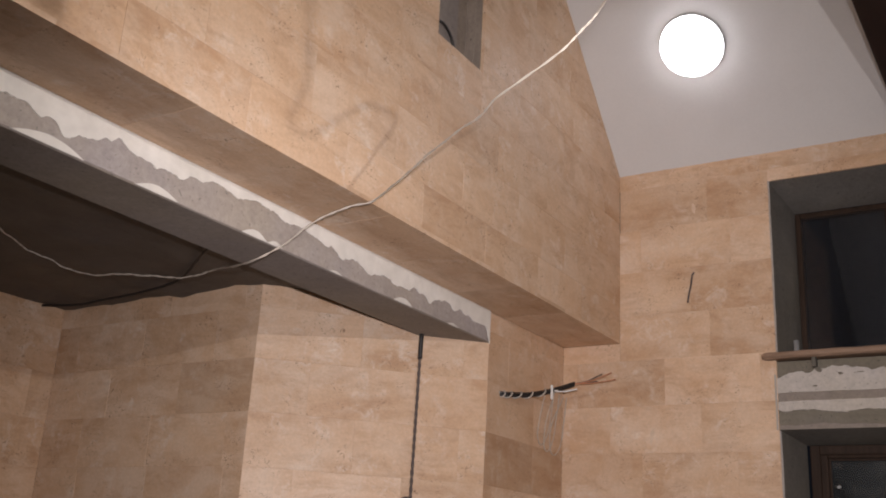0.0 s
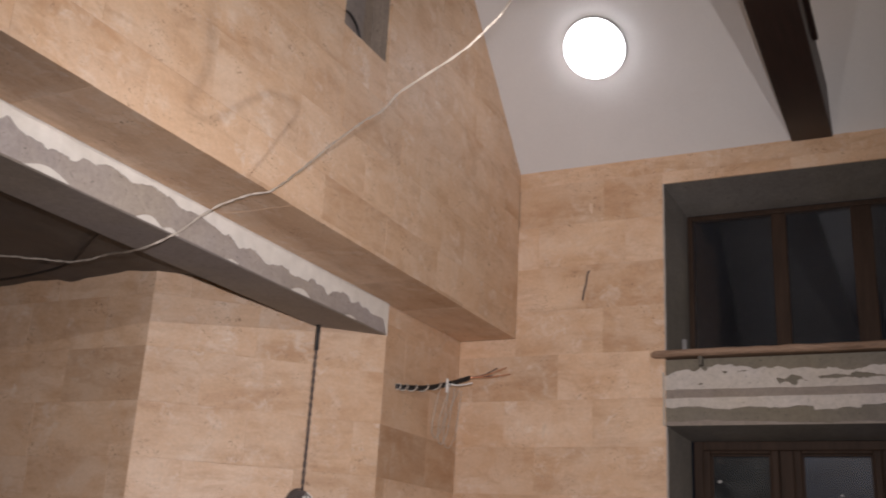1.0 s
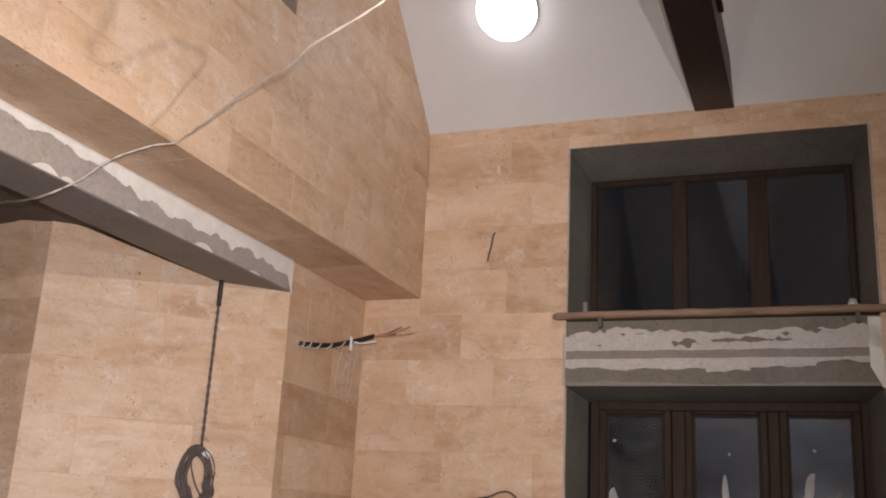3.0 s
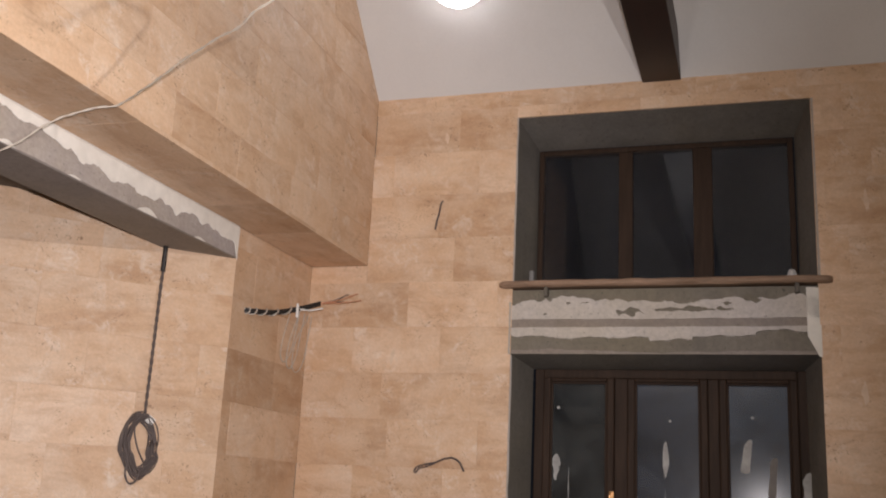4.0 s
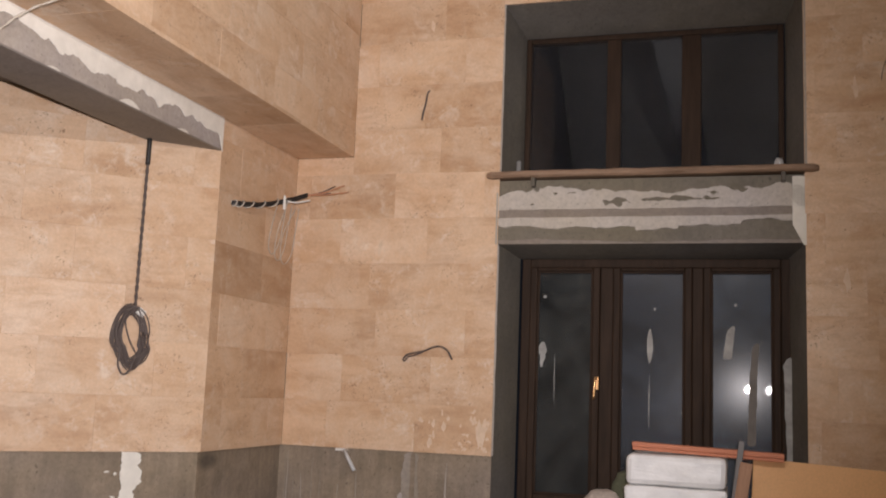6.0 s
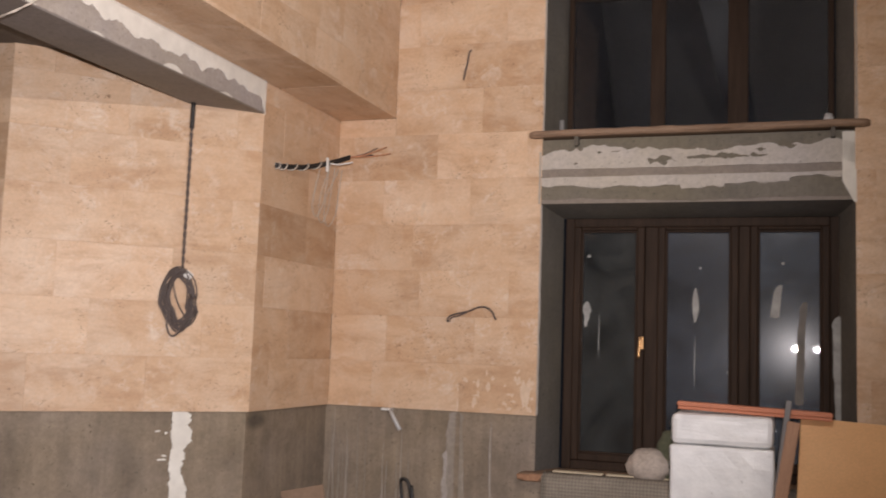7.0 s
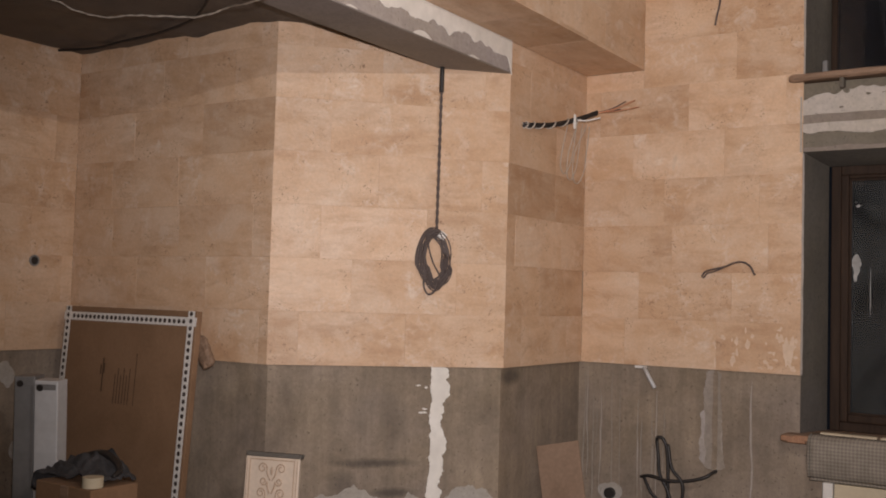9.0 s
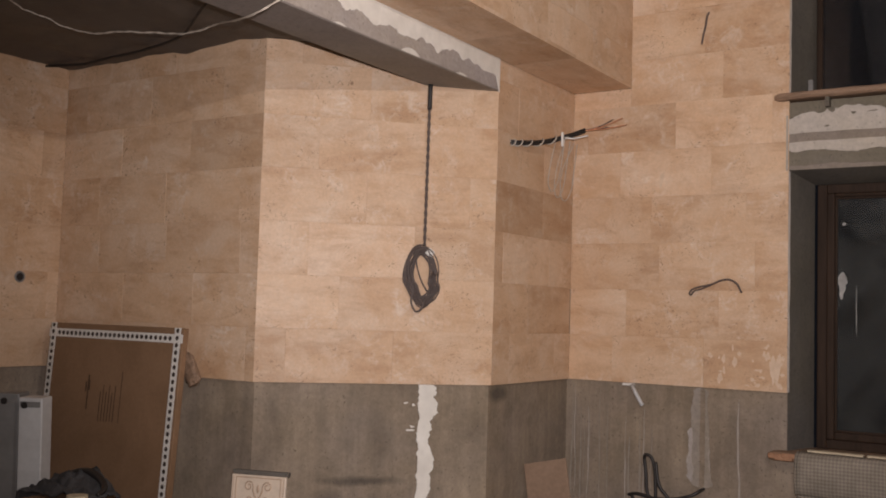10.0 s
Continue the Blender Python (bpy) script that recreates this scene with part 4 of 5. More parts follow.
# ---- sills ----
def board(bm, x0, x1, y0, y1, z0, z1, seed, amp=0.006, nx=60):
    """A worn board with a wavy, rounded front edge."""
    prof = [(y1, z0), (y0 + 0.012, z0), (y0, z0 + (z1 - z0) * 0.3), (y0, z0 + (z1 - z0) * 0.7), (y0 + 0.012, z1), (y1, z1)]
    rings = []
    for i in range(nx + 1):
        x = x0 + (x1 - x0) * i / nx
        e = min(1, min(i, nx - i) / 1.5)
        rings.append([bm.verts.new((x, y + (amp * noise.fractal((x * 9, seed, k * 0.4), 1, 2, 3) + (1 - e) * 0.02 if k not in (0, 5) else 0), z + amp * 0.5 * noise.noise((x * 7, seed + 5, k * 0.6)) + (1 - e) * (0.008 if k < 3 else -0.008))) for k, (y, z) in enumerate(prof)])
    for a, b in zip(rings, rings[1:]):
        for k in range(6):
            bm.faces.new((a[k], b[k], b[(k + 1) % 6], a[(k + 1) % 6]))
    bm.faces.new(rings[0])
    bm.faces.new(list(reversed(rings[-1])))
    return bm


sill_up = thing("window_sill_upper", "worn brown wooden sill under the upper window", "window sill", kind="structure")
part("sill_board", board(bmesh.new(), -1.535, 0.43, 5.945, Y_W + 0.30, 2.920, 2.962, 3.0, 0.009, 110), M_SILL, sill_up)
for x in (-1.235, 0.235):
    part("bracket", boxes(((x - 0.012, 5.955, 2.862), (x + 0.012, 6.03, 2.919)), bevel=0.003), M_REVEAL, sill_up)
tagged(part("steel_peg", boxes(((-1.375, 6.10, 2.962), (-1.345, 6.13, 3.06)), bevel=0.006), M_METAL), "short grey steel peg standing on the sill", "peg")
crumple = bmesh.new()
bmesh.ops.create_icosphere(crumple, subdivisions=2, radius=0.03, matrix=Matrix.Translation((0.215, 6.12, 3.0)) @ Matrix.Diagonal((0.8, 0.8, 1.3, 1)))
for v in crumple.verts:
    v.co += Vector(noise.noise_vector(v.co * 40)) * 0.014
tagged(part("crumpled_foil", crumple, M_WHITEBOX), "small crumpled white wrapper on the sill", "wrapper")

sill_low = thing("window_sill_lower", "worn wooden sill board under the lower window", "window sill", kind="structure")
part("sill_board", board(bmesh.new(), -1.545, 0.43, 5.90, Y_W + 0.30, 0.825, 0.875, 8.0, 0.010, 110), M_SILL, sill_low)
chip = bmesh.new()
for x0, x1, z0, z1 in ((-1.535, -1.46, 0.838, 0.866), (-1.50, -1.40, 0.829, 0.85), (-1.46, -1.385, 0.845, 0.872)):
    box(chip, (x0, 5.886, z0), (x1, 5.91, z1), 0.006)
part("splintered_edge", chip, M_BATTEN, sill_low, "broken reddish end grain")
mat_bm = bmesh.new()
prof = [(6.02, 0.880), (5.925, 0.882), (5.888, 0.872), (5.872, 0.84), (5.866, 0.78), (5.868, 0.71), (5.878, 0.665), (5.895, 0.645), (5.93, 0.64), (5.93, 0.655), (5.905, 0.665), (5.895, 0.70), (5.893, 0.833), (6.02, 0.8765)]
rings = []
for i in range(61):
    x = -1.375 + 1.745 * i / 60
    rings.append([mat_bm.verts.new((x + (0.004 * noise.noise((k * 0.9, 2.0, 0.0)) if i in (0, 60) else 0), y + 0.005 * noise.noise((x * 6, z * 9, 1.5)), z + 0.003 * noise.noise((x * 7, 3.0, k * 0.5)))) for k, (y, z) in enumerate(prof)])
for p, q in zip(rings, rings[1:]):
    for k in range(len(prof)):
        mat_bm.faces.new((p[k], q[k], q[(k + 1) % len(prof)], p[(k + 1) % len(prof)]))
mat_bm.faces.new(rings[0])
mat_bm.faces.new(list(reversed(rings[-1])))
matting = thing("woven_matting", "grey woven matting draped over the front of the window sill", "matting")
part("cloth", mat_bm, M_ROLL, matting, "", True)
hem = [Vector((-1.377 + 1.749 * i / 60, 5.912 + 0.005 * noise.noise((i * 0.17, 5.0, 1.5)), 0.638 + 0.004 * noise.noise((i * 0.2, 3.0, 0.0)))) for i in range(61)]
part("hem", tube(bmesh.new(), hem, 0.011, 8), M_ROLL, matting, "rolled hem", True)
part("side_hem", tube(bmesh.new(), smooth_path([(-1.376, 5.93, 0.884), (-1.377, 5.884, 0.868), (-1.377, 5.868, 0.82), (-1.377, 5.866, 0.72), (-1.377, 5.89, 0.65)], 6), 0.007, 8), M_ROLL, matting, "rolled hem", True)
crate = thing("wooden_crate", "pale board crate with a white corner post below the sill", "crate")
part("front_board", boxes(((-1.24, 5.88, 0.0), (0.20, 5.90, 0.628)), bevel=0.004), M_CREAM, crate)
part("back_board", boxes(((-1.24, 6.0, 0.0), (0.20, 6.018, 0.628)), bevel=0.004), M_CREAM, crate)
part("corner_post", boxes(((-1.30, 5.87, 0.0), (-1.245, 6.015, 0.63)), bevel=0.006), M_TAPE, crate, "white post")
for x0, x1 in ((-1.30, -1.00), (-0.98, -0.60)):
    tagged(part("wooden_strip", boxes(((x0, 6.0, 0.876), (x1, 6.05, 0.890)), bevel=0.003, m=Matrix.Rotation(radians(0.4), 4, "Z")), M_CREAM), "thin pale wooden strip lying on the sill", "strip", "strips on the sill")


def lump(name, at, size, mat, seed, label, category, crease=0.06, bulge=0.22):
    bm = bmesh.new()
    bmesh.ops.create_icosphere(bm, subdivisions=4, radius=1)
    for v in bm.verts:
        n = noise.fractal(v.co * 1.3 + Vector((seed, 0, 0)), 0.9, 2, 4)
        v.co *= 1 + bulge * n + crease * math.sin(9 * v.co.x + 6 * v.co.z + 4 * n + seed)
        v.co.z = max(v.co.z, -0.75)
        v.co = Vector((v.co.x * size[0], v.co.y * size[1], (v.co.z + 0.75) * size[2])) + Vector(at)
    return tagged(part(name, bm, mat, None, "", True), label, category)


lump("pale_sack", (-0.775, 6.03, 0.876), (0.135, 0.10, 0.105), M_SACK, 2.0, "pale crumpled sack slumped on the window sill", "sack", 0.02, 0.13)
lump("olive_sack", (-0.63, 6.08, 0.876), (0.12, 0.10, 0.165), M_GREEN, 6.0, "olive green crumpled sack on the window sill", "sack", 0.03, 0.14)

# ---- packaging in front of the window ----
def foam_block(lo, hi, label, seed, round_edge=0.014):
    bm = bmesh.new()
    box(bm, lo, hi, round_edge)
    bmesh.ops.subdivide_edges(bm, edges=bm.edges[:], cuts=5, use_grid_fill=True)
    for v in bm.verts:
        v.co += 0.004 * Vector(noise.noise_vector(v.co * 14 + Vector((seed, 0, 0))))
    return tagged(part("foam_block", bm, M_FOAM), label, "packaging", "stacked foam blocks")


foam_block((-0.592, 5.46, 1.138), (-0.075, 5.80, 1.30), "white polystyrene foam lid block", 1, 0.03)
foam_block((-0.595, 5.45, 0.57), (-0.072, 5.81, 1.135), "white polystyrene foam block under a thinner one", 2)
foam_block((-0.60, 5.44, 0.0), (-0.07, 5.82, 0.568), "white polystyrene foam block standing on the floor", 3)
tagged(part("red_plank", boxes(((-0.388, -0.045, -0.004), (0.388, 0.045, 0.02)), ((-0.384, -0.040, -0.022), (0.388, 0.045, -0.005)), bevel=0.004, m=Matrix.Translation((-0.178, 5.56, 1.327)) @ pose(0, 0, 0, 0, 1.9, 0)), M_RED), "red-brown planed plank lying on the foam", "plank")


def leaning(name, x, w, tall, foot_y, top_y, thick, mat, label, category, roll=0.0):
    """A board whose foot stands on the floor and whose head leans back."""
    lean = math.degrees(math.asin(min(0.9, (top_y - foot_y) / tall)))
    bm = boxes(((-w / 2, -thick / 2, 0), (w / 2, thick / 2, tall)), bevel=min(0.004, thick / 4))
    ob = part(name, bm, mat)
    ob.matrix_basis = Matrix.Translation((x, foot_y, 0.0)) @ pose(0, 0, 0, -lean, roll, 0)
    return tagged(ob, label, category)


leaning("grey_strip", -0.178, 0.030, 1.412, 5.28, 5.43, 0.012, M_STEEL, "narrow grey metal strip leaning on the foam", "strip", 7.3)
leaning("brown_batten", -0.185, 0.062, 1.312, 5.25, 5.40, 0.03, M_BATTEN, "reddish brown wooden batten leaning in front of the window", "batten", 9.2)
leaning("fibreboard_sheet", 0.455, 0.93, 1.312, 5.32, 5.60, 0.018, M_MDF, "tan fibreboard sheet leaning beside the foam", "board", 3.0)
leaning("hardboard_offcut", -2.525, 0.28, 0.78, 5.28, 5.38, 0.012, M_HARD, "brown hardboard offcut leaning on the cement wall", "board", -13.0)

# ---- low bay: big flat carton, white cases, box and coat ----
carton = thing("flat_carton", "big flat brown cardboard carton edged with printed tape", "carton")
W_C, H_C, T_C = 1.195, 1.483, 0.04
part("body", boxes(((0, -T_C, 0), (W_C, 0, H_C)), bevel=0.006), M_CARD, carton)
yt = -T_C - 0.003
part("tape", boxes(((0.0, yt, H_C - 0.085), (W_C, yt + 0.0025, H_C - 0.035))), M_TAPE, carton, "white tape with dark dots")
part("tape", boxes(((0.015, yt - 0.001, 0.02), (0.065, yt + 0.0015, H_C + 0.0))), M_TAPE, carton, "white tape with dark dots")
part("tape", boxes(((W_C - 0.068, yt - 0.001, 0.02), (W_C - 0.018, yt + 0.0015, H_C + 0.0))), M_TAPE, carton, "white tape with dark dots")
dots = bmesh.new()


def dot(bm, x, z):
    bmesh.ops.create_cone(bm, cap_ends=True, segments=10, radius1=0.013, radius2=0.013, depth=0.0012, matrix=Matrix.Translation((x, yt - 0.0012, z)) @ pose(0, 0, 0, 90, 0, 0))


for i in range(26):
    dot(dots, 0.10 + i * (W_C - 0.2) / 25, H_C - 0.060)
for i in range(36):
    dot(dots, 0.040, 0.05 + i * 0.0405)
    dot(dots, W_C - 0.043, 0.05 + i * 0.0405)
tagged(part("tape_print", dots, M_PRINT, carton), kind="stuff")
prints = [(0.42, H_C - 0.50, 0.012, 0.2)] + [(0.40 + 0.03 * i, H_C - 0.40 + 0.01 * i, 0.012, 0.06) for i in range(2)]
prints += [(0.54 + 0.026 * i, H_C - 0.56, 0.007, 0.17 + 0.04 * (i % 2)) for i in range(6)] + [(0.72, H_C - 0.56, 0.006, 0.30)]
for x, z, w, h in prints:
    part("print_bar", boxes(((x, yt + 0.002, z), (x + w, yt + 0.0028, z + h))), M_FADED, carton)
carton.matrix_basis = Matrix.Translation((-5.392, 3.86, 0.0)) @ pose(0, 0, 0, -4.0, 0, -1.0)

glove = lump("work_glove", (0, 0, 0), (0.05, 0.03, 0.12), M_SACK, 9.0, "brown work glove hung between carton and wall", "glove")
glove.matrix_basis = Matrix.Translation((-4.175, 3.985, 1.17)) @ pose(0, 0, 0, 0, -28, 0)
glove.data.materials[0] = M_SILL


def white_case(x, y, w, d, h, turn, mat, label):
    c = thing("metal_case", label, "case", "white cases in the low bay")
    part("shell", boxes(((-w / 2, -d / 2, 0), (w / 2, d / 2, h)), bevel=0.006), mat, c)
    part("end_cap", boxes(((-w / 2 + 0.01, -d / 2 - 0.004, h - 0.05), (w / 2 - 0.01, -d / 2 - 0.001, h - 0.02)), bevel=0.001), M_METAL, c)
    bm = bmesh.new()
    bmesh.ops.create_cone(bm, cap_ends=True, segments=14, radius1=0.018, radius2=0.018, depth=0.008, matrix=Matrix.Translation((-w / 2 + 0.035, -d / 2 - 0.004, h - 0.04)) @ pose(0, 0, 0, 90, 0, 0))
    part("rubber_plug", bm, M_BLACK, c)
    c.matrix_basis = pose(x, y, 0, 3, 0, turn)


white_case(-4.745, 3.42, 0.135, 0.10, 1.10, 24, M_WHITEBOX, "upright white enamelled metal case beside the carton")
white_case(-4.915, 3.40, 0.115, 0.12, 1.115, 30, M_METAL, "upright grey metal case beside a white one")
cb = thing("cardboard_box", "small brown cardboard box under a dark coat", "box")
part("carton_body", boxes(((-4.46, 3.12, 0.0), (-4.03, 3.4, 0.63)), bevel=0.006), M_CARD, cb)
part("tape_strip", boxes(((-4.26, 3.117, 0.28), (-4.20, 3.1195, 0.63))), M_SILL, cb)
coat_bm = bmesh.new()
NU, NV = 56, 30


def coat_point(i, j, under):
    """A rumpled cloth over the box: an arch along its length, dropping over the edges."""
    u, v = i / NU * 2 - 1, j / NV * 2 - 1
    edge = max(0, abs(u) - 0.80) / 0.20
    x = -4.335 + 0.265 * u + 0.02 * noise.noise((u * 2, v * 2, 1.0))
    y = 3.305 + 0.115 * v + 0.02 * noise.noise((u * 2, v * 3, 4.0))
    z = 0.652 + 0.085 * (1 - u * u) * (0.55 + 0.45 * v) + 0.035 * abs(noise.fractal((u * 2.6 + 0.7 * v, v * 2.2, 7.0), 0.9, 2.1, 4)) - 0.10 * edge * edge * (u < 0)
    z += 0.012 * math.sin(7 * v + 5 * u + 3 * noise.noise((u * 2, v * 2, 9.0)))
    return (x, y, max(z, 0.645 if x > -4.47 else 0.40) - (0.012 if under else 0.0))


sheets = [[[coat_bm.verts.new(coat_point(i, j, under)) for j in range(NV + 1)] for i in range(NU + 1)] for under in (False, True)]
for sheet in sheets:
    for i in range(NU):
        for j in range(NV):
            coat_bm.faces.new((sheet[i][j], sheet[i + 1][j], sheet[i + 1][j + 1], sheet[i][j + 1]))
top_s, low_s = sheets
for i in range(NU):
    for j in (0, NV):
        coat_bm.faces.new((top_s[i][j], top_s[i + 1][j], low_s[i + 1][j], low_s[i][j]))
for j in range(NV):
    for i in (0, NU):
        coat_bm.faces.new((top_s[i][j], top_s[i][j + 1], low_s[i][j + 1], low_s[i][j]))
coat = thing("dark_coat", "crumpled dark grey coat thrown over the cardboard box", "coat")
part("cloth", coat_bm, M_CLOTH, coat, "", True)
collar = smooth_path([(-4.50, 3.37, 0.685), (-4.42, 3.40, 0.725), (-4.32, 3.41, 0.742), (-4.20, 3.39, 0.722), (-4.10, 3.34, 0.69), (-4.075, 3.28, 0.668)], 8)
part("collar", tube(bmesh.new(), collar, 0.020, 10, lambda t: 0.55 + 0.45 * math.sin(math.pi * t)), M_BLACK, coat, "black collar", True)
bm = bmesh.new()
bmesh.ops.create_cone(bm, cap_ends=True, segments=24, radius1=0.05, radius2=0.05, depth=0.05, matrix=Matrix.Translation((-4.09, 3.175, 0.656)))
tagged(part("tape_roll", bm, M_CREAM), "roll of pale packing tape on the cardboard box", "tape roll")

# decorated ceramic panel leaning at the slanted face
panel = thing("decor_tile", "beige ceramic tile with a raised scroll ornament", "tile")
part("body", boxes(((0, -0.02, 0), (0.32, 0, 0.785)), bevel=0.004), M_CERAMIC, panel)
part("top_edge", boxes(((-0.004, -0.012, 0.786), (0.324, 0.028, 0.808)), bevel=0.003), M_REVEAL, panel, "dark backing edge")
for x0, x1, z0, z1 in ((0.010, 0.014, 0.02, 0.775), (0.026, 0.032, 0.02, 0.775), (0.288, 0.294, 0.02, 0.775), (0.306, 0.310, 0.02, 0.775), (0.032, 0.288, 0.769, 0.775)):
    part("border", boxes(((x0, -0.024, z0), (x1, -0.0205, z1)), bevel=0.001), M_RELIEF, panel)
for side in (-1, 1):
    for zc, s, cx, f in ((0.728, 0.027, 0.055, 1), (0.66, 0.022, 0.045, -1), (0.60, 0.026, 0.058, 1), (0.53, 0.022, 0.045, -1), (0.46, 0.026, 0.055, 1), (0.39, 0.022, 0.045, -1)):
        pts = []
        for i in range(26):
            a = i / 25 * 2.6 * math.pi
            rr = s * (1 - 0.7 * i / 25)
            pts.append(Vector((0.16 + side * (cx - rr * math.cos(a)), -0.023, zc + f * rr * math.sin(a))))
        part("scroll", tube(bmesh.new(), pts, 0.0036, 6), M_RELIEF, panel, "", True)
        leaf = smooth_path([(0.16 + side * (cx - s), -0.023, zc), (0.16 + side * (cx - s - 0.004), -0.024, zc - 0.03), (0.16 + side * 0.006, -0.024, zc - 0.062)], 6)
        part("stem", tube(bmesh.new(), leaf, 0.0042, 6, lambda t: 1.2 - 0.7 * abs(t - 0.5)), M_RELIEF, panel, "", True)
bud = bmesh.new()
bmesh.ops.create_uvsphere(bud, u_segments=10, v_segments=8, radius=1, matrix=Matrix.Translation((0.16, -0.022, 0.715)) @ Matrix.Diagonal((0.008, 0.004, 0.022, 1)))
part("bud", bud, M_RELIEF, panel, "", True)
panel.matrix_basis = Matrix.Translation((-3.655, 3.74, 0.0)) @ pose(0, 0, 0, -5, 0, 18) @ Matrix.Diagonal((0.93, 1, 0.97, 1))

# ---- thick cables, pipe hole and pin on the window wall ----
loom = thing("cable_loom", "black cables looped out of the cement wall", "cable")
for k, pts in enumerate((
        [(-2.23, 6.03, 0.0), (-2.235, 5.95, 0.10), (-2.22, 5.94, 0.40), (-2.225, 5.94, 0.66), (-2.25, 5.94, 0.76), (-2.29, 5.94, 0.775), (-2.30, 5.95, 0.75)],
        [(-2.30, 5.95, 0.75), (-2.28, 5.93, 0.66), (-2.27, 5.93, 0.55), (-2.22, 5.93, 0.46), (-2.18, 5.93, 0.30), (-2.20, 5.95, 0.0)],
        [(-2.40, 5.95, 0.52), (-2.33, 5.93, 0.535), (-2.22, 5.92, 0.52), (-2.10, 5.93, 0.53), (-2.0, 5.94, 0.56), (-1.955, 5.97, 0.59), (-1.95, 6.03, 0.595)],
        [(-2.22, 5.93, 0.74), (-2.19, 5.92, 0.60), (-2.12, 5.92, 0.50), (-2.14, 5.93, 0.30), (-2.16, 5.95, 0.0)],
        [(-2.38, 5.95, 0.52), (-2.33, 5.93, 0.44), (-2.26, 5.93, 0.34), (-2.25, 5.95, 0.0)])):
    part("cable_run", tube(bmesh.new(), smooth_path(pts, 8), 0.0105, 8), M_BLACK, loom, "", True)
hole = thing("pipe_outlet", "dark pipe outlet ringed with white filler", "outlet")
ragged("filler_ring", hole, frame_matrix((-2.72, yw - 0.002, 0.40), (1, 0, 0), (0, 0, 1)), 0.17, lambda u: -0.09, lambda u: 0.07, M_GREYPL, 0.006, 130, 0.03, 0.03, ends=0.09, step=0.005, freq=12)
bm = bmesh.new()
bmesh.ops.create_cone(bm, cap_ends=True, segments=20, radius1=0.035, radius2=0.035, depth=0.05, matrix=Matrix.Translation((-2.63, yw - 0.01, 0.38)) @ pose(0, 0, 0, 90, 0, 0))
part("pipe", bm, M_BLACK, hole)
pin = thing("steel_pin", "short steel conduit end hanging below the tiles", "conduit")
part("rod", tube(bmesh.new(), [Vector((-2.40, 5.97, 1.195)), Vector((-2.36, 5.95, 1.14)), Vector((-2.315, 5.94, 1.075))], 0.012, 10), M_WHITEBOX, pin, "", True)
part("collar", boxes(((-2.47, 5.985, 1.188), (-2.395, 6.02, 1.204)), bevel=0.003), M_TAPE, pin)
# wall box on the end wall
so = thing("wall_box", "round empty wall box with wires in the tiles", "wall box")
bm = bmesh.new()
tube(bm, [Vector((X_3 + 0.004, 3.76 + 0.03 * math.cos(a), 1.755 + 0.03 * math.sin(a))) for a in [2 * math.pi * i / 20 for i in range(21)]], 0.006, 6)
part("rim", bm, M_METAL, so)
bm = bmesh.new()
bmesh.ops.create_cone(bm, cap_ends=True, segments=20, radius1=0.026, radius2=0.026, depth=0.004, matrix=Matrix.Translation((X_3 + 0.003, 3.76, 1.755)) @ pose(0, 0, 0, 0, 90, 0))
part("cup", bm, M_BLACK, so)

# ---- marks on the panes, handle ----
def smear(x, z0, z1, w, seed, slant=0.0, label="streak of dried glue on the window pane"):
    place = frame_matrix((x, Y_F + 0.030, z1), (slant, 0, -1), (1, 0, slant))
    ob = ragged("glue_streak", None, place, z1 - z0, -w / 2, w / 2, M_GLUE, 0.001, seed, w * 0.4, w * 0.4, ends=(z1 - z0) * 0.35, step=0.004, freq=11)
    return tagged(ob, label, "streak", "streaks on the panes")


def strip(x, z0, z1, w, seed, slant=0.0, mat=None, y=None):
    """A torn strip of old masking tape."""
    place = frame_matrix((x, Y_F + 0.030 if y is None else y, z1), (slant, 0, -1), (1, 0, slant))
    ob = ragged("tape_remnant", None, place, z1 - z0, lambda u: -w / 2 + 0.5 * w * max(0, 1 - u / 0.05), w / 2, mat or M_GLUE, 0.001, seed, w * 0.12, w * 0.12, ends=0.012, step=0.004, freq=9)
    return tagged(ob, "torn strip of old masking tape on the window", "tape", "tape remnants on the window")


smear(-1.215, 1.76, 1.925, 0.045, 140)
smear(-0.545, 1.80, 2.02, 0.034, 141)
smear(-0.545, 1.40, 1.74, 0.005, 142)
smear(-1.135, 1.55, 1.85, 0.005, 143)
strip(-0.062, 1.84, 2.045, 0.05, 144, -0.10)
strip(0.078, 1.33, 1.945, 0.045, 145, -0.04, M_TAPEOLD)
strip(0.262, 1.25, 1.86, 0.055, 146, 0.03, M_GLUE, Y_F - 0.017)
for x, z in ((-1.21, 2.2), (-0.52, 2.13), (-0.04, 2.16), (-1.28, 1.62), (-0.35, 1.5)):
    smear(x, z, z + 0.02, 0.016, 150 + x, 0.4)
handle = thing("window_handle", "brass handle on the middle window stile", "handle")
part("rose", boxes(((-0.878, Y_F - 0.026, 1.63), (-0.848, Y_F - 0.014, 1.71)), bevel=0.004), M_BRASS, handle)
part("lever", tube(bmesh.new(), smooth_path([(-0.863, Y_F - 0.02, 1.695), (-0.863, Y_F - 0.055, 1.695), (-0.866, Y_F - 0.065, 1.68), (-0.872, Y_F - 0.062, 1.575)], 6), 0.009, 8), M_BRASS, handle, "", True)

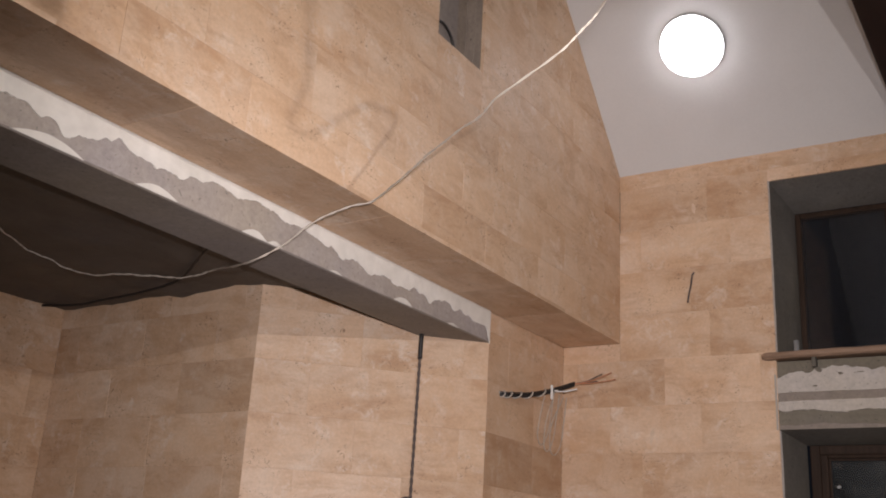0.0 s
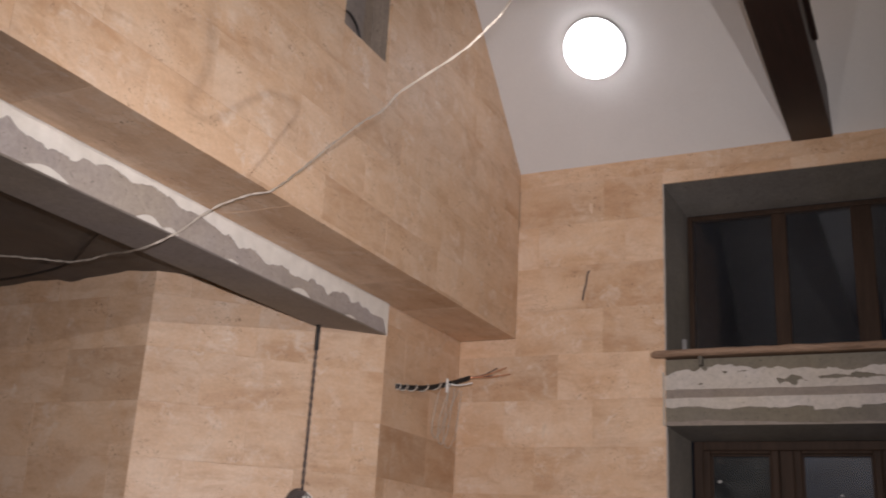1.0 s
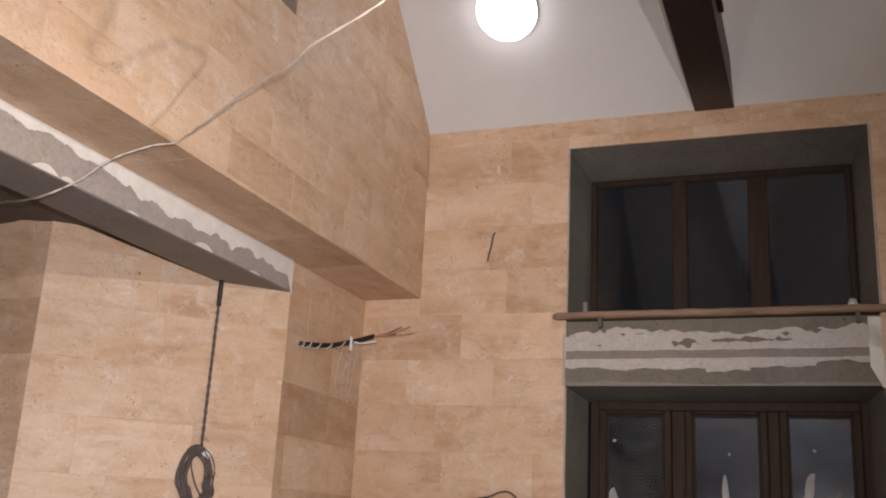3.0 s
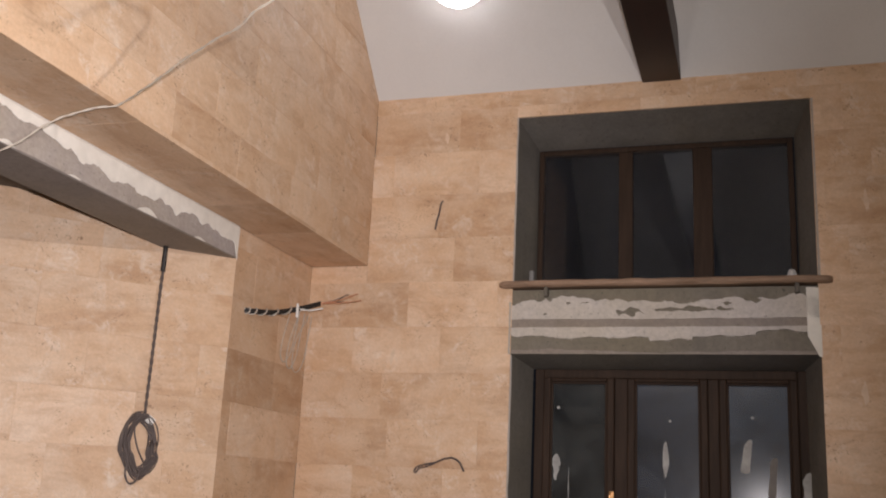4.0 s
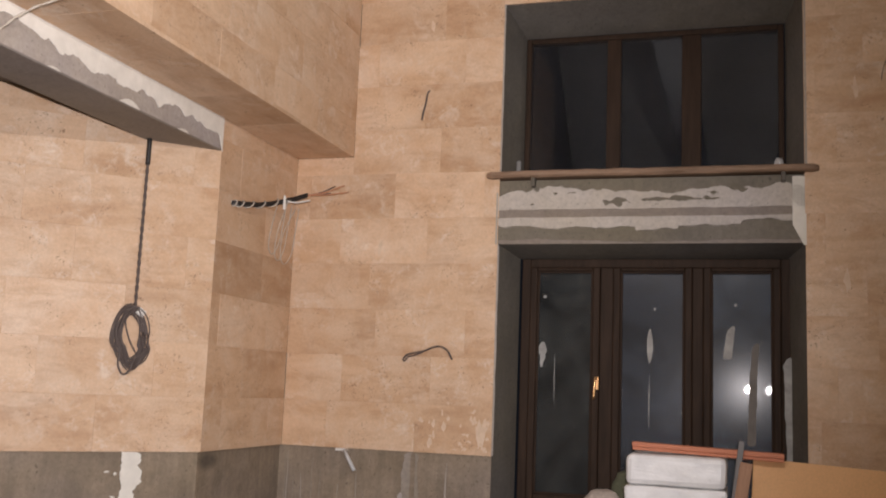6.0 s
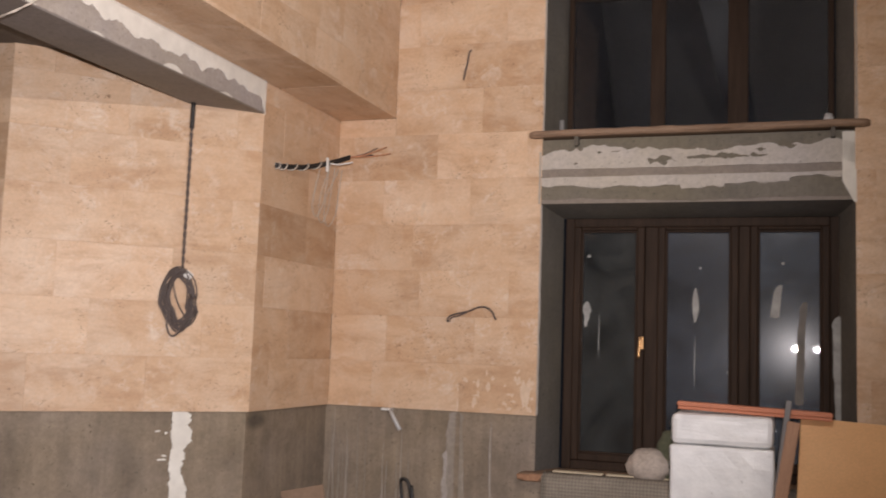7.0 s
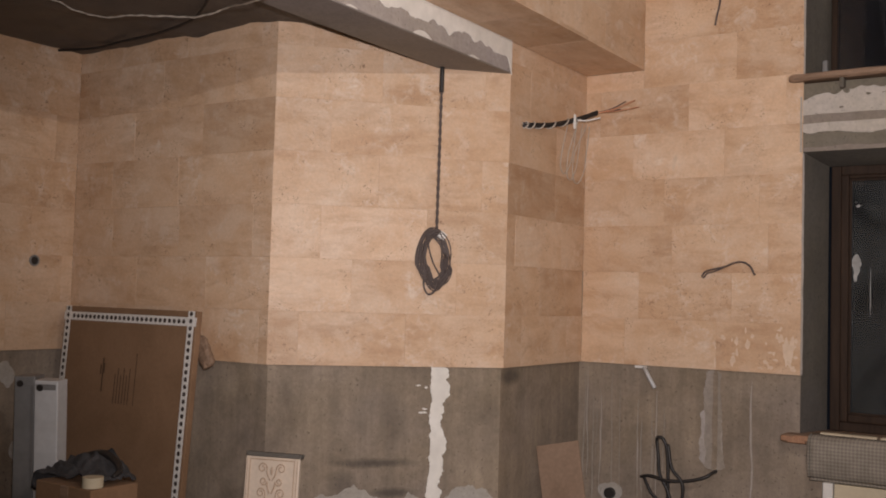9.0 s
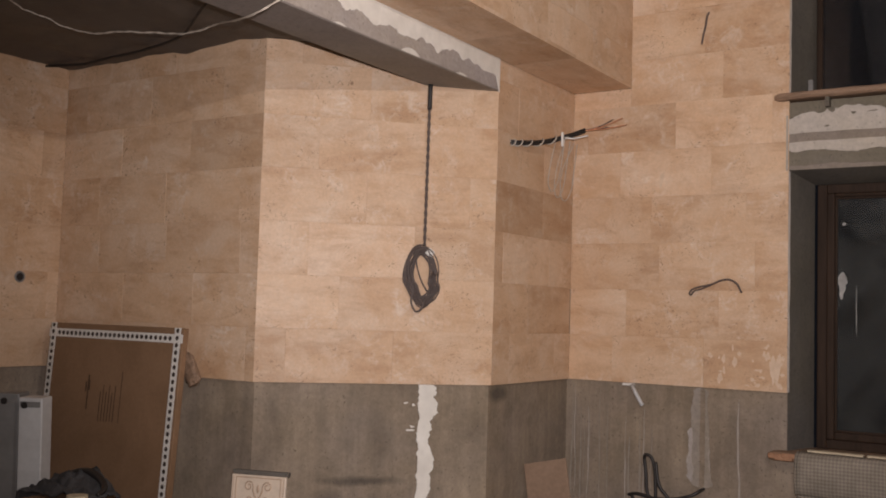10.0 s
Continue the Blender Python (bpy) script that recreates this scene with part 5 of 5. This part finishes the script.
# ---- bare bulbs under the tie beam ----
for x, y, z in BULBS:
    bulb = thing("hanging_bulb", "bare bulb hanging on a black flex from the tie beam", "bulb", "bulbs under the tie beam")
    part("flex", tube(bmesh.new(), smooth_path([(x, y, z + 0.10), (x, y, 3.9), ((x - 0.53) / 2, y, 4.20), (-0.53, y, 4.257)], 6), 0.004, 6), M_BLACK, bulb)
    part("socket", tube(bmesh.new(), [Vector((x, y, z + k)) for k in (0.05, 0.075, 0.105)], 0.02, 12), M_BLACK, bulb)
    bm = bmesh.new()
    bmesh.ops.create_uvsphere(bm, u_segments=20, v_segments=12, radius=0.034, matrix=Matrix.Translation((x, y, z + 0.012)) @ Matrix.Diagonal((1, 1, 1.25, 1)))
    globe = part("globe", bm, M_LAMP, bulb, "", True)
    globe.visible_shadow = False

# ---- tiles ----
random.seed(7)
TONES += [(on_slant(0.56, 1.94), 0.92), (on_slant(0.13, 1.94), 0.75), (on_slant(0.25, 2.53), 0.5), (on_slant(0.9, 2.53), 0.55), (on_slant(0.3, 2.24), 0.66), (on_slant(0.2, 1.65), 0.78),
          ((X_R, 5.25, 2.24), 0.15), ((X_R, 5.7, 2.24), 0.2), ((X_R, 5.2, 1.95), 0.6), ((X_R, 5.6, 1.65), 0.35), ((X_R, 5.2, 2.53), 0.45), ((X_R, 5.3, 2.83), 0.3),
          ((-1.80, Y_W, 2.83), 0.85), ((-2.3, Y_W, 2.83), 0.35), ((-2.65, Y_W, 2.83), 0.45), ((-2.65, Y_W, 3.02), 0.8), ((-1.75, Y_W, 1.36), 0.4), ((-2.3, Y_W, 1.36), 0.5),
          ((-4.0, Y_2, 2.53), 0.2), ((-4.6, Y_2, 1.95), 0.2), ((-4.4, Y_2, 2.53), 0.6), ((X_U, 3.35, 4.3), 0.2), ((X_U, 5.2, 4.0), 0.25), ((X_U, 4.9, 3.75), 0.6)]
# window wall: u runs to the right
place = frame_matrix((X_R, Y_W, 0), (1, 0, 0), (0, 0, 1))
holes = ((UW[0] - X_R, UW[1] - X_R, LW[3] - 0.001, UW[3]), (LW[0] - X_R, LW[1] - X_R, 0.0, LW[3]), (-0.1, X_U - X_R - 0.001, Z_S - 0.001, 9.0))
lay_wall(wall_north, place, 0.0, X_RIGHT - X_R, Z_CLAD, Z_EAVE + 0.02, (0.30, 0.985, 1.20, 0.55, 0.93, 0.70, 0.402, 0.88, 0.55, 1.0, 0.75), holes)
# return beside the window wall
place = frame_matrix((X_R, Y_1, 0), (0, 1, 0), (0, 0, 1))
lay_wall(wall_corner, place, 0.0, Y_W - Y_1, Z_CLAD, Z_S, (0.2, 0.42, 0.1, 0.0, 0.6, 0.25, 0.5))
# slanted face
place = frame_matrix((X_2, Y_2, 0), DU, (0, 0, 1))
lay_wall(wall_corner, place, 0.0, dlen, Z_CLAD, Z_LOW + 0.03, (0.165, 0.45, 0.27, 0.585, 0.31, 0.59, 0.2))
# back of the low bay
place = frame_matrix((X_3, Y_2, 0), (1, 0, 0), (0, 0, 1))
lay_wall(wall_corner, place, 0.0, X_2 - X_3, Z_CLAD, Z_LOW + 0.03, (0.45, 0.62, 0.38, 0.36, 0.55, 0.2, 0.4))
# end wall of the low bay
place = frame_matrix((X_3, 0.5, 0), (0, 1, 0), (0, 0, 1))
lay_wall(wall_west, place, 0.0, Y_2 - 0.5, Z_CLAD, Z_LOW + 0.03)
# upper wall and its soffit
place = frame_matrix((X_U, -0.5, 0), (0, 1, 0), (0, 0, 1))
top = (PITCH, 1.0, Z_EAVE + PITCH * (Y_W + 0.5) + 0.01)
lay_wall(wall_upper, place, 0.0, Y_W + 0.5, Z_S + 0.002, 5.9, (4.7, 4.45, 4.2, 4.42, 3.95, 4.5, 4.6), ((NY0 + 0.5, NY1 + 0.5, NZ0, NZ1),), (top,), first=0.235)
place = frame_matrix((X_R, -0.5, Z_S), (0, 1, 0), (1, 0, 0))
lay_wall(wall_upper, place, 0.0, Y_W + 0.5, 0.0, X_U - X_R, (0.3, 0.55), course=X_U - X_R)
